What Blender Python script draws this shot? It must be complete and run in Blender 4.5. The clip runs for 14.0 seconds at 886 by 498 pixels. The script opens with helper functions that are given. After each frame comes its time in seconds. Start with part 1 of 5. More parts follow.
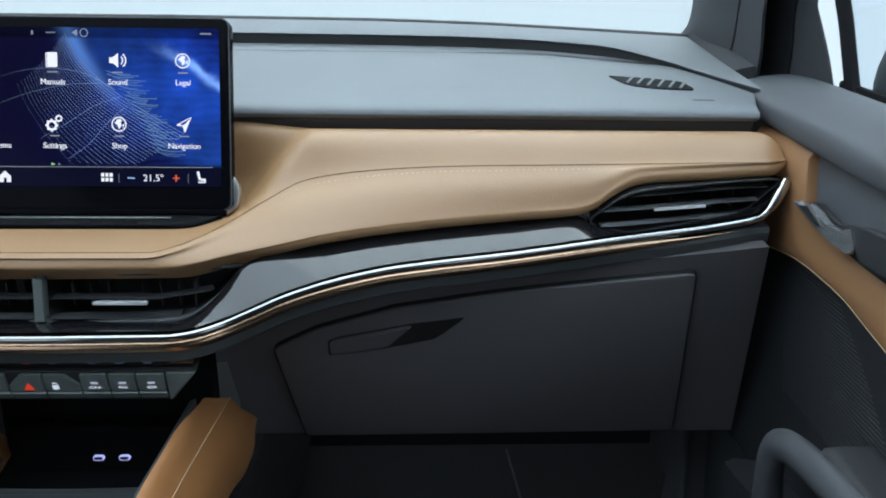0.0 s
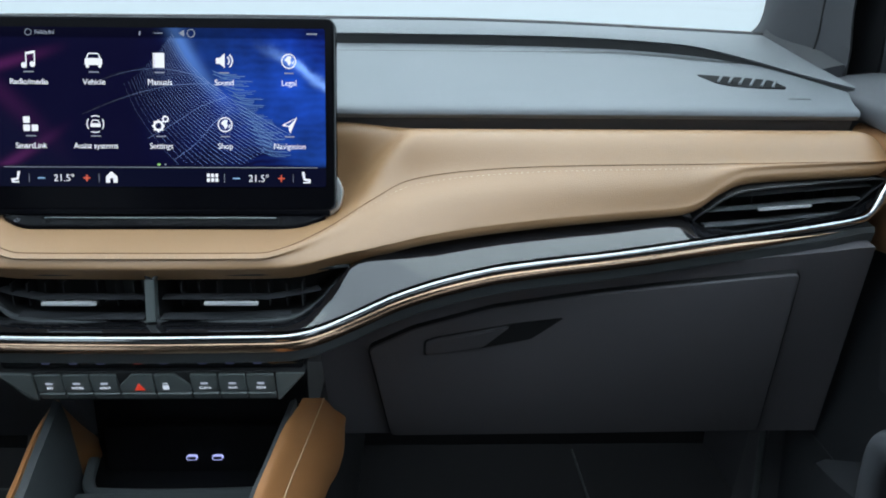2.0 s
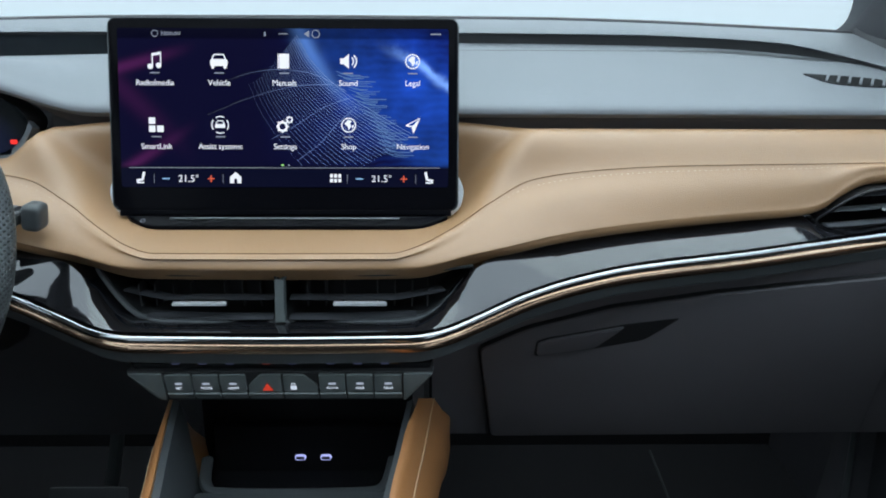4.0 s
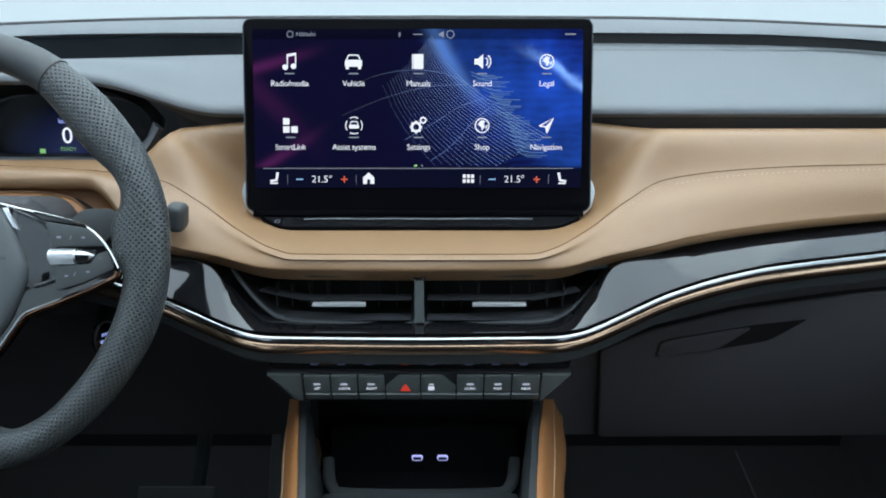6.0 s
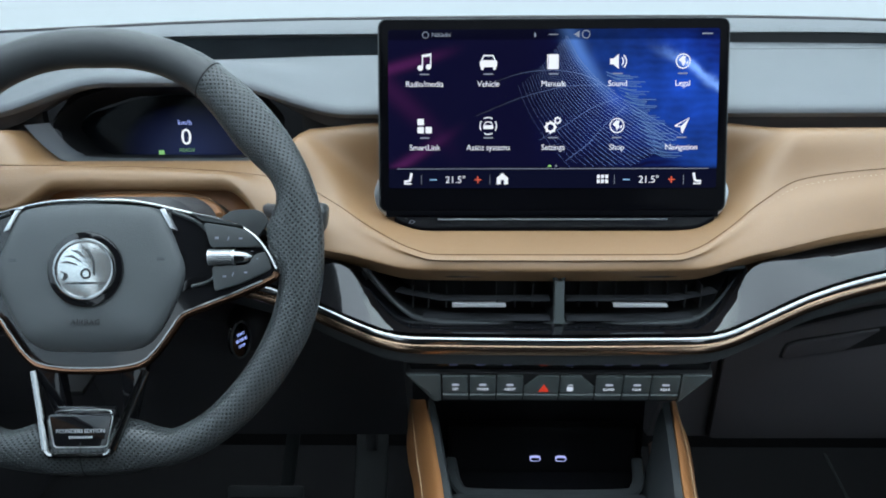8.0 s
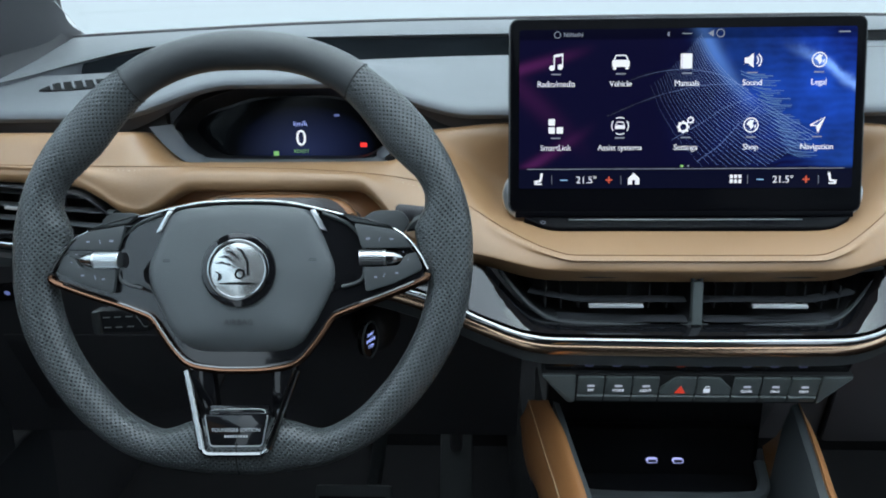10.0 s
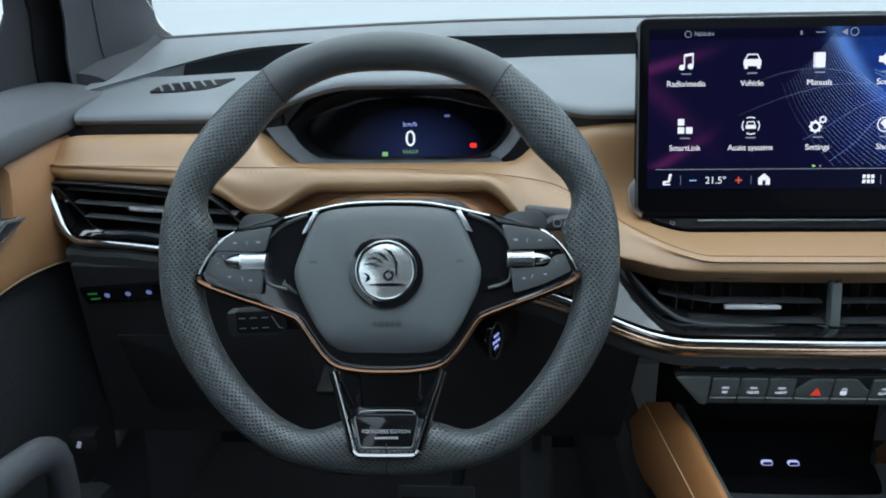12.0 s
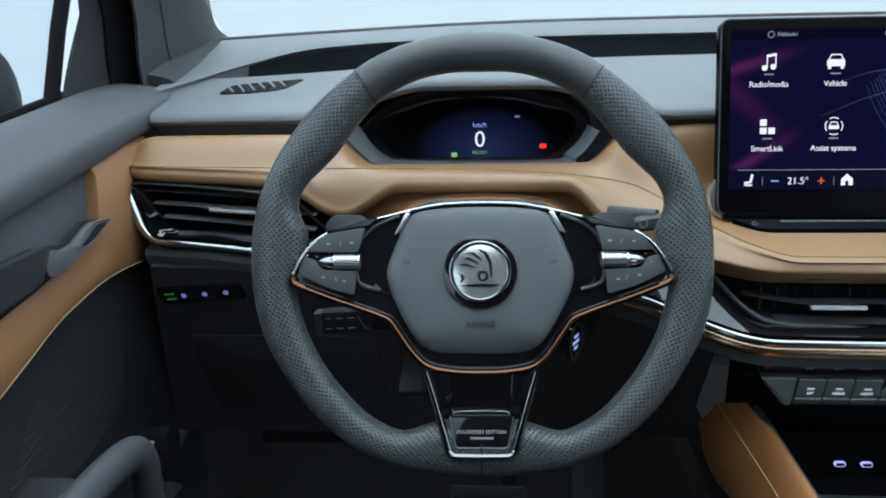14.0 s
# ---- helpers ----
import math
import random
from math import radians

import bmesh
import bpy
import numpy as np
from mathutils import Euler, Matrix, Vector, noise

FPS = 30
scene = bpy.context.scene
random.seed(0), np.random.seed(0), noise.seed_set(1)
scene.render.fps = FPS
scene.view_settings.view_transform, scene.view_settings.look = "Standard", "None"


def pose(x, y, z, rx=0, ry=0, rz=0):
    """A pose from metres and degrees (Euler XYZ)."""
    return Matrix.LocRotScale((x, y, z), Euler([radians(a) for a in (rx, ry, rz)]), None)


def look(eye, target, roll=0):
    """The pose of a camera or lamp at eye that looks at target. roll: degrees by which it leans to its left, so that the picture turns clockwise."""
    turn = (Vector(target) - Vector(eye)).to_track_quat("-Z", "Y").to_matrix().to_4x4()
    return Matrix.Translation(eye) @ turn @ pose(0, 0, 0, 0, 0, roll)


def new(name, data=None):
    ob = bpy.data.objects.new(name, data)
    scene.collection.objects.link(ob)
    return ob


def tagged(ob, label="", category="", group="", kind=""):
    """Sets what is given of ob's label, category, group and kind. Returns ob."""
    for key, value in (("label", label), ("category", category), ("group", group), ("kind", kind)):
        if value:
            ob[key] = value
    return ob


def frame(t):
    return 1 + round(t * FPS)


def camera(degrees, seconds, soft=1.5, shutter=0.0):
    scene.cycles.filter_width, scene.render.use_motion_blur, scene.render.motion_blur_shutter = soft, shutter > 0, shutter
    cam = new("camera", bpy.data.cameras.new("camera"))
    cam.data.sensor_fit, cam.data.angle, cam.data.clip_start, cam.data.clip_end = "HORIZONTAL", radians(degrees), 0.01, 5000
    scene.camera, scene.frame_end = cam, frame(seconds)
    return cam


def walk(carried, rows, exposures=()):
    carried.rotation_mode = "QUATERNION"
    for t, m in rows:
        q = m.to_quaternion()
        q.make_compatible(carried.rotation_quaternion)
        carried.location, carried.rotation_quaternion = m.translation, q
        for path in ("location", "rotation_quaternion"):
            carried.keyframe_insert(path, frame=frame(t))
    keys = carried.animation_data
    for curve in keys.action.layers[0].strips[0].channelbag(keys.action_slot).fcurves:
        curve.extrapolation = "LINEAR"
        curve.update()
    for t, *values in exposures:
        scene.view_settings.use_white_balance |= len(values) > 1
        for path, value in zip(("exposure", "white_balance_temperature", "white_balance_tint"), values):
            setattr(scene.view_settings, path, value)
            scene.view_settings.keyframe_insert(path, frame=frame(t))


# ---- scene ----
# the camera slides sideways in front of the dashboard; SET turns its survey into the car's axes:
# x to the car's right, y ahead, z up from the cabin floor, the screen's middle at (0, 0, 0.78)
cam = camera(61.1, 14.0, soft=1.9)
SET = pose(0, 0, 0.78, -13, 0.5, 0) @ pose(0, 0, 0, 0, 0, -4.9) @ pose(0.396, -0.731, -1.069)
PATH = [
    (0.0, (-0.0080, 0.0506, 1.0271), (-0.0980, 2.0342, 0.7861), 0.81),
    (0.5, (-0.0310, 0.0500, 1.0273), (-0.1200, 2.0331, 0.7849), 0.79),
    (1.0, (-0.0560, 0.0493, 1.0273), (-0.1440, 2.0320, 0.7838), 0.76),
    (1.5, (-0.0740, 0.0485, 1.0273), (-0.1780, 2.0309, 0.7829), 0.74),
    (2.0, (-0.0990, 0.0475, 1.0273), (-0.2060, 2.0296, 0.7822), 0.72),
    (2.5, (-0.1270, 0.0465, 1.0272), (-0.2330, 2.0283, 0.7815), 0.69),
    (3.0, (-0.1510, 0.0453, 1.0270), (-0.2680, 2.0268, 0.7810), 0.67),
    (5.5, (-0.2870, 0.0373, 1.0260), (-0.4380, 2.0163, 0.7793), 0.53),
    (6.0, (-0.3150, 0.0353, 1.0258), (-0.4770, 2.0136, 0.7791), 0.50),
    (6.5, (-0.3440, 0.0331, 1.0257), (-0.5140, 2.0106, 0.7789), 0.46),
    (7.0, (-0.3730, 0.0308, 1.0255), (-0.5520, 2.0074, 0.7787), 0.42),
    (7.5, (-0.3990, 0.0284, 1.0254), (-0.5850, 2.0039, 0.7786), 0.38),
    (8.0, (-0.4240, 0.0258, 1.0254), (-0.6250, 2.0003, 0.7784), 0.34),
    (10.5, (-0.5540, 0.0119, 1.0255), (-0.8110, 1.9803, 0.7778), 0.14),
    (11.0, (-0.5820, 0.0090, 1.0256), (-0.8450, 1.9762, 0.7778), 0.11),
    (11.5, (-0.6060, 0.0061, 1.0257), (-0.8800, 1.9722, 0.7778), 0.07),
    (12.0, (-0.6320, 0.0032, 1.0259), (-0.9120, 1.9683, 0.7778), 0.04),
    (12.5, (-0.6560, 0.0004, 1.0260), (-0.9410, 1.9646, 0.7778), 0.02),
    (13.0, (-0.6790, -0.0024, 1.0262), (-0.9640, 1.9611, 0.7780), 0.00),
    (13.5, (-0.6940, -0.0050, 1.0263), (-0.9810, 1.9580, 0.7782), -0.01),
    (14.0, (-0.6990, -0.0075, 1.0265), (-0.9970, 1.9553, 0.7785), -0.01),
]
walk(cam, [(t, SET @ look(eye, target, roll)) for t, eye, target, roll in PATH])

# ---------------------------------------------------------------- light
world = bpy.data.worlds.new("World")
scene.world = world
world.use_nodes = True
wn = world.node_tree.nodes
wn["Background"].inputs["Color"].default_value = (0.725, 0.89, 1.02, 1)
# an overcast studio sky: pale at the horizon, three times as bright overhead
wl = world.node_tree.links
w_tc, w_sep, w_map = wn.new("ShaderNodeTexCoord"), wn.new("ShaderNodeSeparateXYZ"), wn.new("ShaderNodeMapRange")
wl.new(w_tc.outputs["Generated"], w_sep.inputs[0])
wl.new(w_sep.outputs["Z"], w_map.inputs["Value"])
w_map.inputs["From Min"].default_value, w_map.inputs["From Max"].default_value = 0.15, 0.9
w_map.inputs["To Min"].default_value, w_map.inputs["To Max"].default_value = 1.02, 3.9
wl.new(w_map.outputs["Result"], wn["Background"].inputs["Strength"])
sun = new("sun", bpy.data.lights.new("sun", "SUN"))
sun.data.energy, sun.data.angle, sun.data.color = 0.8, radians(50), (0.92, 1.0, 1.0)
sun.matrix_world = look((0.0, 0.75, 3.0), (0, 0.1, 0.7))
scene.view_settings.exposure = 0.03


# ---------------------------------------------------------------- materials
def material(name, color, rough=0.5, metal=0.0, grain=0.0, grain_size=900, mottle=0.06, bump=0.1, coat=0.0, spec=0.5):
    """A surface with colour mottling at a large scale and a fine grain in relief."""
    m = bpy.data.materials.new(name)
    m.use_nodes = True
    n, l = m.node_tree.nodes, m.node_tree.links
    b = n["Principled BSDF"]
    b.inputs["Roughness"].default_value, b.inputs["Metallic"].default_value = rough, metal
    b.inputs["Coat Weight"].default_value = coat
    b.inputs["Coat Roughness"].default_value = 0.03
    b.inputs["Specular IOR Level"].default_value = spec
    tc = n.new("ShaderNodeTexCoord")
    big = n.new("ShaderNodeTexNoise")
    big.inputs["Scale"].default_value, big.inputs["Detail"].default_value = 9, 5
    l.new(tc.outputs["Object"], big.inputs["Vector"])
    ramp = n.new("ShaderNodeMapRange")
    ramp.inputs["From Min"].default_value, ramp.inputs["From Max"].default_value = 0.3, 0.7
    ramp.inputs["To Min"].default_value, ramp.inputs["To Max"].default_value = 1 - mottle, 1 + mottle
    l.new(big.outputs["Fac"], ramp.inputs["Value"])
    mul = n.new("ShaderNodeVectorMath")
    mul.operation = "SCALE"
    mul.inputs[0].default_value = color
    l.new(ramp.outputs["Result"], mul.inputs["Scale"])
    l.new(mul.outputs["Vector"], b.inputs["Base Color"])
    rr = n.new("ShaderNodeMapRange")
    rr.inputs["To Min"].default_value, rr.inputs["To Max"].default_value = rough * 0.85, min(1, rough * 1.15)
    l.new(big.outputs["Fac"], rr.inputs["Value"])
    l.new(rr.outputs["Result"], b.inputs["Roughness"])
    if grain:
        v = n.new("ShaderNodeTexVoronoi")
        v.inputs["Scale"].default_value = grain_size
        l.new(tc.outputs["Object"], v.inputs["Vector"])
        bp = n.new("ShaderNodeBump")
        bp.inputs["Strength"].default_value, bp.inputs["Distance"].default_value = grain, 0.0006 * bump * 10
        l.new(v.outputs["Distance"], bp.inputs["Height"])
        l.new(bp.outputs["Normal"], b.inputs["Normal"])
    return m


def emitter(name, color, strength):
    m = bpy.data.materials.new(name)
    m.use_nodes = True
    n = m.node_tree.nodes
    b = n["Principled BSDF"]
    b.inputs["Base Color"].default_value = (0.02, 0.02, 0.02, 1)
    b.inputs["Emission Color"].default_value = (*color, 1)
    b.inputs["Emission Strength"].default_value = strength
    return m


TAN = material("tan_leather", (0.290, 0.156, 0.068), 0.50, grain=0.25, grain_size=1100, mottle=0.05, spec=0.95)
TAN_DARK = material("tan_stitched_leather", (0.34, 0.145, 0.052), 0.42, grain=0.25, grain_size=1100, mottle=0.05)
# door band: the tan shifted to orange, as it looks in shade
TAN_DOOR_SHADED = material("shaded_tan_door_leather", (0.320, 0.160, 0.074), 0.48, grain=0.25, grain_size=1100, mottle=0.05)
THREAD = material("cream_thread", (0.50, 0.36, 0.22), 0.7)
SEAM = material("seam_shadow", (0.16, 0.085, 0.04), 0.8)
PAD = material("grey_soft_plastic", (0.138, 0.148, 0.161), 0.55, grain=0.3, grain_size=1300, mottle=0.03)
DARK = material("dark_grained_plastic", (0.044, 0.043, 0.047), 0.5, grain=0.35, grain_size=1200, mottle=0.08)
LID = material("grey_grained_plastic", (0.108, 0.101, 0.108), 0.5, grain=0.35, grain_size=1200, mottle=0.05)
SLAT = material("slat_plastic", (0.15, 0.155, 0.162), 0.35, mottle=0.04)
PILLAR = material("dark_pillar_cloth", (0.034, 0.035, 0.040), 0.8, mottle=0.05)
CHAR = material("charcoal_plastic", (0.045, 0.05, 0.052), 0.5, grain=0.25, grain_size=1200, mottle=0.06)
BLACK = material("black_plastic", (0.010, 0.010, 0.011), 0.6, mottle=0.1)
GLOSS = material("piano_black", (0.006, 0.006, 0.007), 0.06, coat=0.5, mottle=0.1)
CHROME = material("chrome", (0.40, 0.40, 0.40), 0.12, 1.0, mottle=0.01)
SATIN = material("satin_chrome", (0.78, 0.79, 0.80), 0.28, 1.0, mottle=0.02)
BRONZE = material("bronze_metal", (0.56, 0.37, 0.25), 0.20, 1.0, mottle=0.03)
CARPET = material("black_carpet", (0.009, 0.009, 0.011), 0.95, grain=0.6, grain_size=700, mottle=0.2, bump=0.4)
RUBBER = material("black_rubber", (0.006, 0.006, 0.007), 0.8, mottle=0.1, spec=0.15)
RIM_SMOOTH = material("smooth_rim_leather", (0.042, 0.045, 0.047), 0.40, grain=0.3, grain_size=1400, mottle=0.05)
WHEEL_SMOOTH = material("smooth_wheel_leather", (0.088, 0.096, 0.099), 0.42, grain=0.3, grain_size=1400, mottle=0.05)
DOOR_GREY = material("grey_door_plastic", (0.068, 0.071, 0.079), 0.6, grain=0.3, grain_size=1200, mottle=0.04)
DOOR_INSERT = material("grey_door_insert", (0.100, 0.106, 0.116), 0.55, grain=0.3, grain_size=1200, mottle=0.04)
SCREEN_BLACK = material("screen_glass_black", (0.003, 0.003, 0.004), 0.12, mottle=0.1, spec=0.03)
LETTER = material("silver_print", (0.55, 0.56, 0.57), 0.4, 0.3)
BAR_HIGHLIGHT = material("dull_metal", (0.17, 0.175, 0.18), 0.35, 1.0)
HUD = material("black_satin", (0.006, 0.008, 0.010), 0.28, mottle=0.3, spec=0.02)
BLACK_CHROME = material("smoked_chrome", (0.22, 0.22, 0.22), 0.07, 1.0, mottle=0.02)
EMBLEM = material("emblem_metal", (0.66, 0.67, 0.66), 0.16, 0.8, mottle=0.05)
BAR_GREY = material("grey_button_plastic", (0.088, 0.100, 0.098), 0.38, mottle=0.05)
WHEEL_BRONZE = material("dark_bronze", (0.13, 0.068, 0.042), 0.26, 1.0, mottle=0.03)
FRAME_DARK = material("dark_frame_plastic", (0.024, 0.025, 0.028), 0.7, mottle=0.06, spec=0.3)
DOOR_DARK = material("dark_door_plastic", (0.023, 0.024, 0.027), 0.55, grain=0.35, grain_size=1200, mottle=0.08)
TAB = material("brushed_tab_metal", (0.74, 0.75, 0.76), 0.25, 0.55, mottle=0.03)
LEVER = material("polished_lever_metal", (0.50, 0.51, 0.52), 0.16, 0.85, mottle=0.03)
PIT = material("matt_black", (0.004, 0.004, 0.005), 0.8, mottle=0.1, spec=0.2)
SHELL_DIM = material("dim_shell_cloth", (0.018, 0.018, 0.02), 0.9, mottle=0.1)


# ---------------------------------------------------------------- building helpers
def thing(name, label, category, place=None, group="", kind=""):
    e = new(name)
    e.empty_display_size = 0.02
    if place is not None:
        e.matrix_world = place
    return tagged(e, label, category, group, kind)


def part(name, bm, mat, parent=None, label="", smooth=True, m=None):
    me = bpy.data.meshes.new(name)
    bm.to_mesh(me)
    bm.free()
    me.materials.append(mat)
    ob = new(name, me)
    if smooth:
        me.polygons.foreach_set("use_smooth", [True] * len(me.polygons))
        me.set_sharp_from_angle(angle=radians(38))
    if parent is not None:
        ob.parent = parent
    if m is not None:
        ob.matrix_basis = m
    if label:
        tagged(ob, label)
    return ob


def curve1(points):
    """A smooth monotone curve through a few (u, value) pairs."""
    xs = np.array([p[0] for p in points], float)
    ys = np.array([p[1] for p in points], float)
    h, d = np.diff(xs), np.diff(ys) / np.diff(xs)
    m = np.zeros(len(xs))
    m[0], m[-1] = d[0], d[-1]
    for i in range(1, len(xs) - 1):
        if d[i - 1] * d[i] > 0:
            a, b = 2 * h[i] + h[i - 1], h[i] + 2 * h[i - 1]
            m[i] = (a + b) / (a / d[i - 1] + b / d[i])

    def f(u):
        u = min(max(u, xs[0]), xs[-1])
        i = min(int(np.searchsorted(xs, u, "right")) - 1, len(h) - 1)
        s = (u - xs[i]) / h[i]
        return float((1 + 2 * s) * (1 - s) ** 2 * ys[i] + s * (1 - s) ** 2 * h[i] * m[i]
                     + s * s * (3 - 2 * s) * ys[i + 1] + s * s * (s - 1) * h[i] * m[i + 1])
    return f


def spline(points, per=6, closed=False):
    """Catmull-Rom samples through points of any dimension."""
    p = [np.array(q, float) for q in points]
    n = len(p)
    out = []
    for i in range(n if closed else n - 1):
        a, b = p[i], p[(i + 1) % n]
        z = p[(i - 1) % n] if closed or i > 0 else 2 * a - b
        c = p[(i + 2) % n] if closed or i < n - 2 else 2 * b - a
        for k in range(per):
            s = k / per
            out.append(0.5 * (2 * a + (b - z) * s + (2 * z - 5 * a + 4 * b - c) * s * s + (3 * a - z - 3 * b + c) * s ** 3))
    if not closed:
        out.append(p[-1])
    return out


def step(a, b, x):
    """A smooth rise from 0 at a to 1 at b."""
    s = min(max((x - a) / (b - a), 0), 1)
    return s * s * (3 - 2 * s)


def loft(rows, closed=False, caps=False):
    """A sheet through rows of points; closed joins each row's ends, caps fill the first and last rows."""
    bm = bmesh.new()
    vs = [[bm.verts.new(tuple(p)) for p in r] for r in rows]
    k = len(rows[0])
    for a, b in zip(vs, vs[1:]):
        for i in range(k if closed else k - 1):
            j = (i + 1) % k
            bm.faces.new((a[i], a[j], b[j], b[i]))
    if caps:
        bm.faces.new(list(reversed(vs[0])))
        bm.faces.new(vs[-1])
    bmesh.ops.recalc_face_normals(bm, faces=bm.faces[:])
    return bm


def tube(path, ra, rb=None, sides=10, closed=False, up=(0, 0, 1), taper=None):
    """A rod of elliptic section along a path; ra lies across, rb along 'up'."""
    rb = rb or ra
    pts = [Vector(p) for p in path]
    rows = []
    n = len(pts)
    for i, p in enumerate(pts):
        a = pts[(i - 1) % n] if closed or i > 0 else p
        b = pts[(i + 1) % n] if closed or i < n - 1 else p
        t = (b - a).normalized()
        side = t.cross(Vector(up)).normalized()
        top = side.cross(t)
        k = taper(i / max(1, n - 1)) if taper else 1
        rows.append([p + side * (ra * k * math.cos(q)) + top * (rb * k * math.sin(q)) for q in [2 * math.pi * j / sides for j in range(sides)]])
    if closed:
        rows.append(rows[0])
        bm = loft(rows, True)
        bmesh.ops.remove_doubles(bm, verts=bm.verts[:], dist=1e-7)
        return bm
    return loft(rows, True, True)


def slab(outline, thick, bevel=0.0, segs=2):
    """A plate with the outline (x, z), its front face at y = 0, thick towards +y."""
    bm = bmesh.new()
    f = bm.faces.new([bm.verts.new((x, 0, z)) for x, z in outline])
    r = bmesh.ops.extrude_face_region(bm, geom=[f])
    bmesh.ops.translate(bm, verts=[v for v in r["geom"] if isinstance(v, bmesh.types.BMVert)], vec=(0, thick, 0))
    bmesh.ops.recalc_face_normals(bm, faces=bm.faces[:])
    if bevel:
        es = [e for e in bm.edges if all(abs(v.co.y) < 1e-9 for v in e.verts)]
        bmesh.ops.bevel(bm, geom=es, offset=bevel, segments=segs, profile=0.6, affect="EDGES")
    return bm


def box(sx, sy, sz, bevel=0.0, at=(0, 0, 0), segs=2):
    bm = bmesh.new()
    bmesh.ops.create_cube(bm, size=1, matrix=Matrix.Translation(at) @ Matrix.Diagonal((sx, sy, sz, 1)))
    if bevel:
        bmesh.ops.bevel(bm, geom=bm.edges[:], offset=bevel, segments=segs, profile=0.6, affect="EDGES")
    return bm


def disc(radius, thick, bevel=0.0, sides=40, rx=1.0):
    return slab([(rx * radius * math.cos(2 * math.pi * i / sides), radius * math.sin(2 * math.pi * i / sides)) for i in range(sides)], thick, bevel)


def round_rect(w, h, r, n=5, cx=0, cz=0):
    pts = []
    for sx, sz, a0 in ((1, 1, 0), (-1, 1, 90), (-1, -1, 180), (1, -1, 270)):
        for i in range(n + 1):
            a = radians(a0 + 90 * i / n)
            pts.append((cx + sx * (w / 2 - r) + r * math.cos(a), cz + sz * (h / 2 - r) + r * math.sin(a)))
    return pts


def rounded(points, r, n=4):
    """A polygon's corners cut to arcs of about the radius r."""
    out = []
    k = len(points)
    for i in range(k):
        p, a, b = Vector(points[i]), Vector(points[i - 1]), Vector(points[(i + 1) % k])
        d = min(r, (a - p).length * 0.45, (b - p).length * 0.45)
        s, e = p + (a - p).normalized() * d, p + (b - p).normalized() * d
        for j in range(n + 1):
            t = j / n
            q = s * (1 - t) ** 2 + p * (2 * t * (1 - t)) + e * t * t
            out.append(tuple(q))
    return out


def join(*bms):
    """One bmesh of several."""
    out = bms[0]
    for b in bms[1:]:
        me = bpy.data.meshes.new("tmp")
        b.to_mesh(me)
        b.free()
        out.from_mesh(me)
        bpy.data.meshes.remove(me)
    return out


def lettering(body, size, thick=0.0002, align="CENTER", spacing=1.0):
    """Letters as a mesh, in the x-z plane, facing -y, centred on the origin."""
    c = bpy.data.curves.new("letters", "FONT")
    c.body, c.size, c.extrude, c.align_x, c.align_y, c.space_character = body, size, thick, align, "CENTER", spacing
    c.resolution_u = 3
    o = bpy.data.objects.new("letters", c)
    scene.collection.objects.link(o)
    bpy.context.view_layer.update()
    me = bpy.data.meshes.new_from_object(o.evaluated_get(bpy.context.evaluated_depsgraph_get()))
    bpy.data.objects.remove(o)
    bpy.data.curves.remove(c)
    bm = bmesh.new()
    bm.from_mesh(me)
    bpy.data.meshes.remove(me)
    bmesh.ops.transform(bm, matrix=pose(0, 0, 0, 90), verts=bm.verts[:])
    return bm


# ---------------------------------------------------------------- the dashboard's guiding curves
LEFT = 0.948                                   # the driver's half is a little wider than the passenger's
def along(x):
    return x if x >= 0 else -x * LEFT


def across(u, side):
    return u if side > 0 else -u / LEFT


LB_Z = curve1([(0, .648), (.12, .648), (.177, .655), (.241, .666), (.312, .674), (.418, .682), (.48, .686), (.497, .6905), (.514, .7025), (.541, .7135), (.606, .7175), (.69, .7215)])
LB_Y = curve1([(0, -.099), (.11, -.096), (.177, -.074), (.24, -.057), (.312, -.046), (.42, -.035), (.5, -.028), (.54, -.021), (.69, -.014)])
SM_Z = curve1([(0, .669), (.1, .669), (.12, .672), (.152, .681), (.192, .700), (.225, .715), (.29, .725), (.365, .7292), (.5, .7315), (.69, .7350)])
SM_Y = curve1([(0, -.087), (.1, -.086), (.12, -.079), (.152, -.056), (.192, -.029), (.235, -.014), (.3, -.014), (.69, -.014)])
ST_Z = curve1([(0, .6045), (.12, .605), (.14, .6065), (.166, .612), (.214, .630), (.263, .643), (.313, .651), (.416, .660), (.521, .672), (.628, .685), (.652, .6895), (.668, .700), (.684, .7165)])
ST_Y = curve1([(0, -.119), (.12, -.117), (.14, -.113), (.166, -.103), (.214, -.091), (.263, -.082), (.313, -.074), (.416, -.063), (.521, -.053), (.628, -.045), (.652, -.041), (.668, -.03), (.684, -.014)])
END = 0.688


def st_drop(x):
    """The driver's side vent is taller: the strip below it hangs lower there."""
    u = along(x)
    if x >= 0:
        return 0.0
    return .0135 * step(.34, .54, u) * (1 - step(.668, .686, u)) + .006 * step(.60, .655, u) * (1 - step(.664, .686, u))


def st_z(x):
    return ST_Z(along(x)) - st_drop(x)


HUB_X = -0.375


def hood(x):
    """How far the pad's front edge rises over the instruments."""
    a = abs(x - HUB_X)
    return 0.031 * (1 - step(0.05, 0.185, a))


def dip(x):
    """1 where the leather dips below the instruments."""
    return 1 - step(0.104, 0.148, abs(x - HUB_X + 0.004))


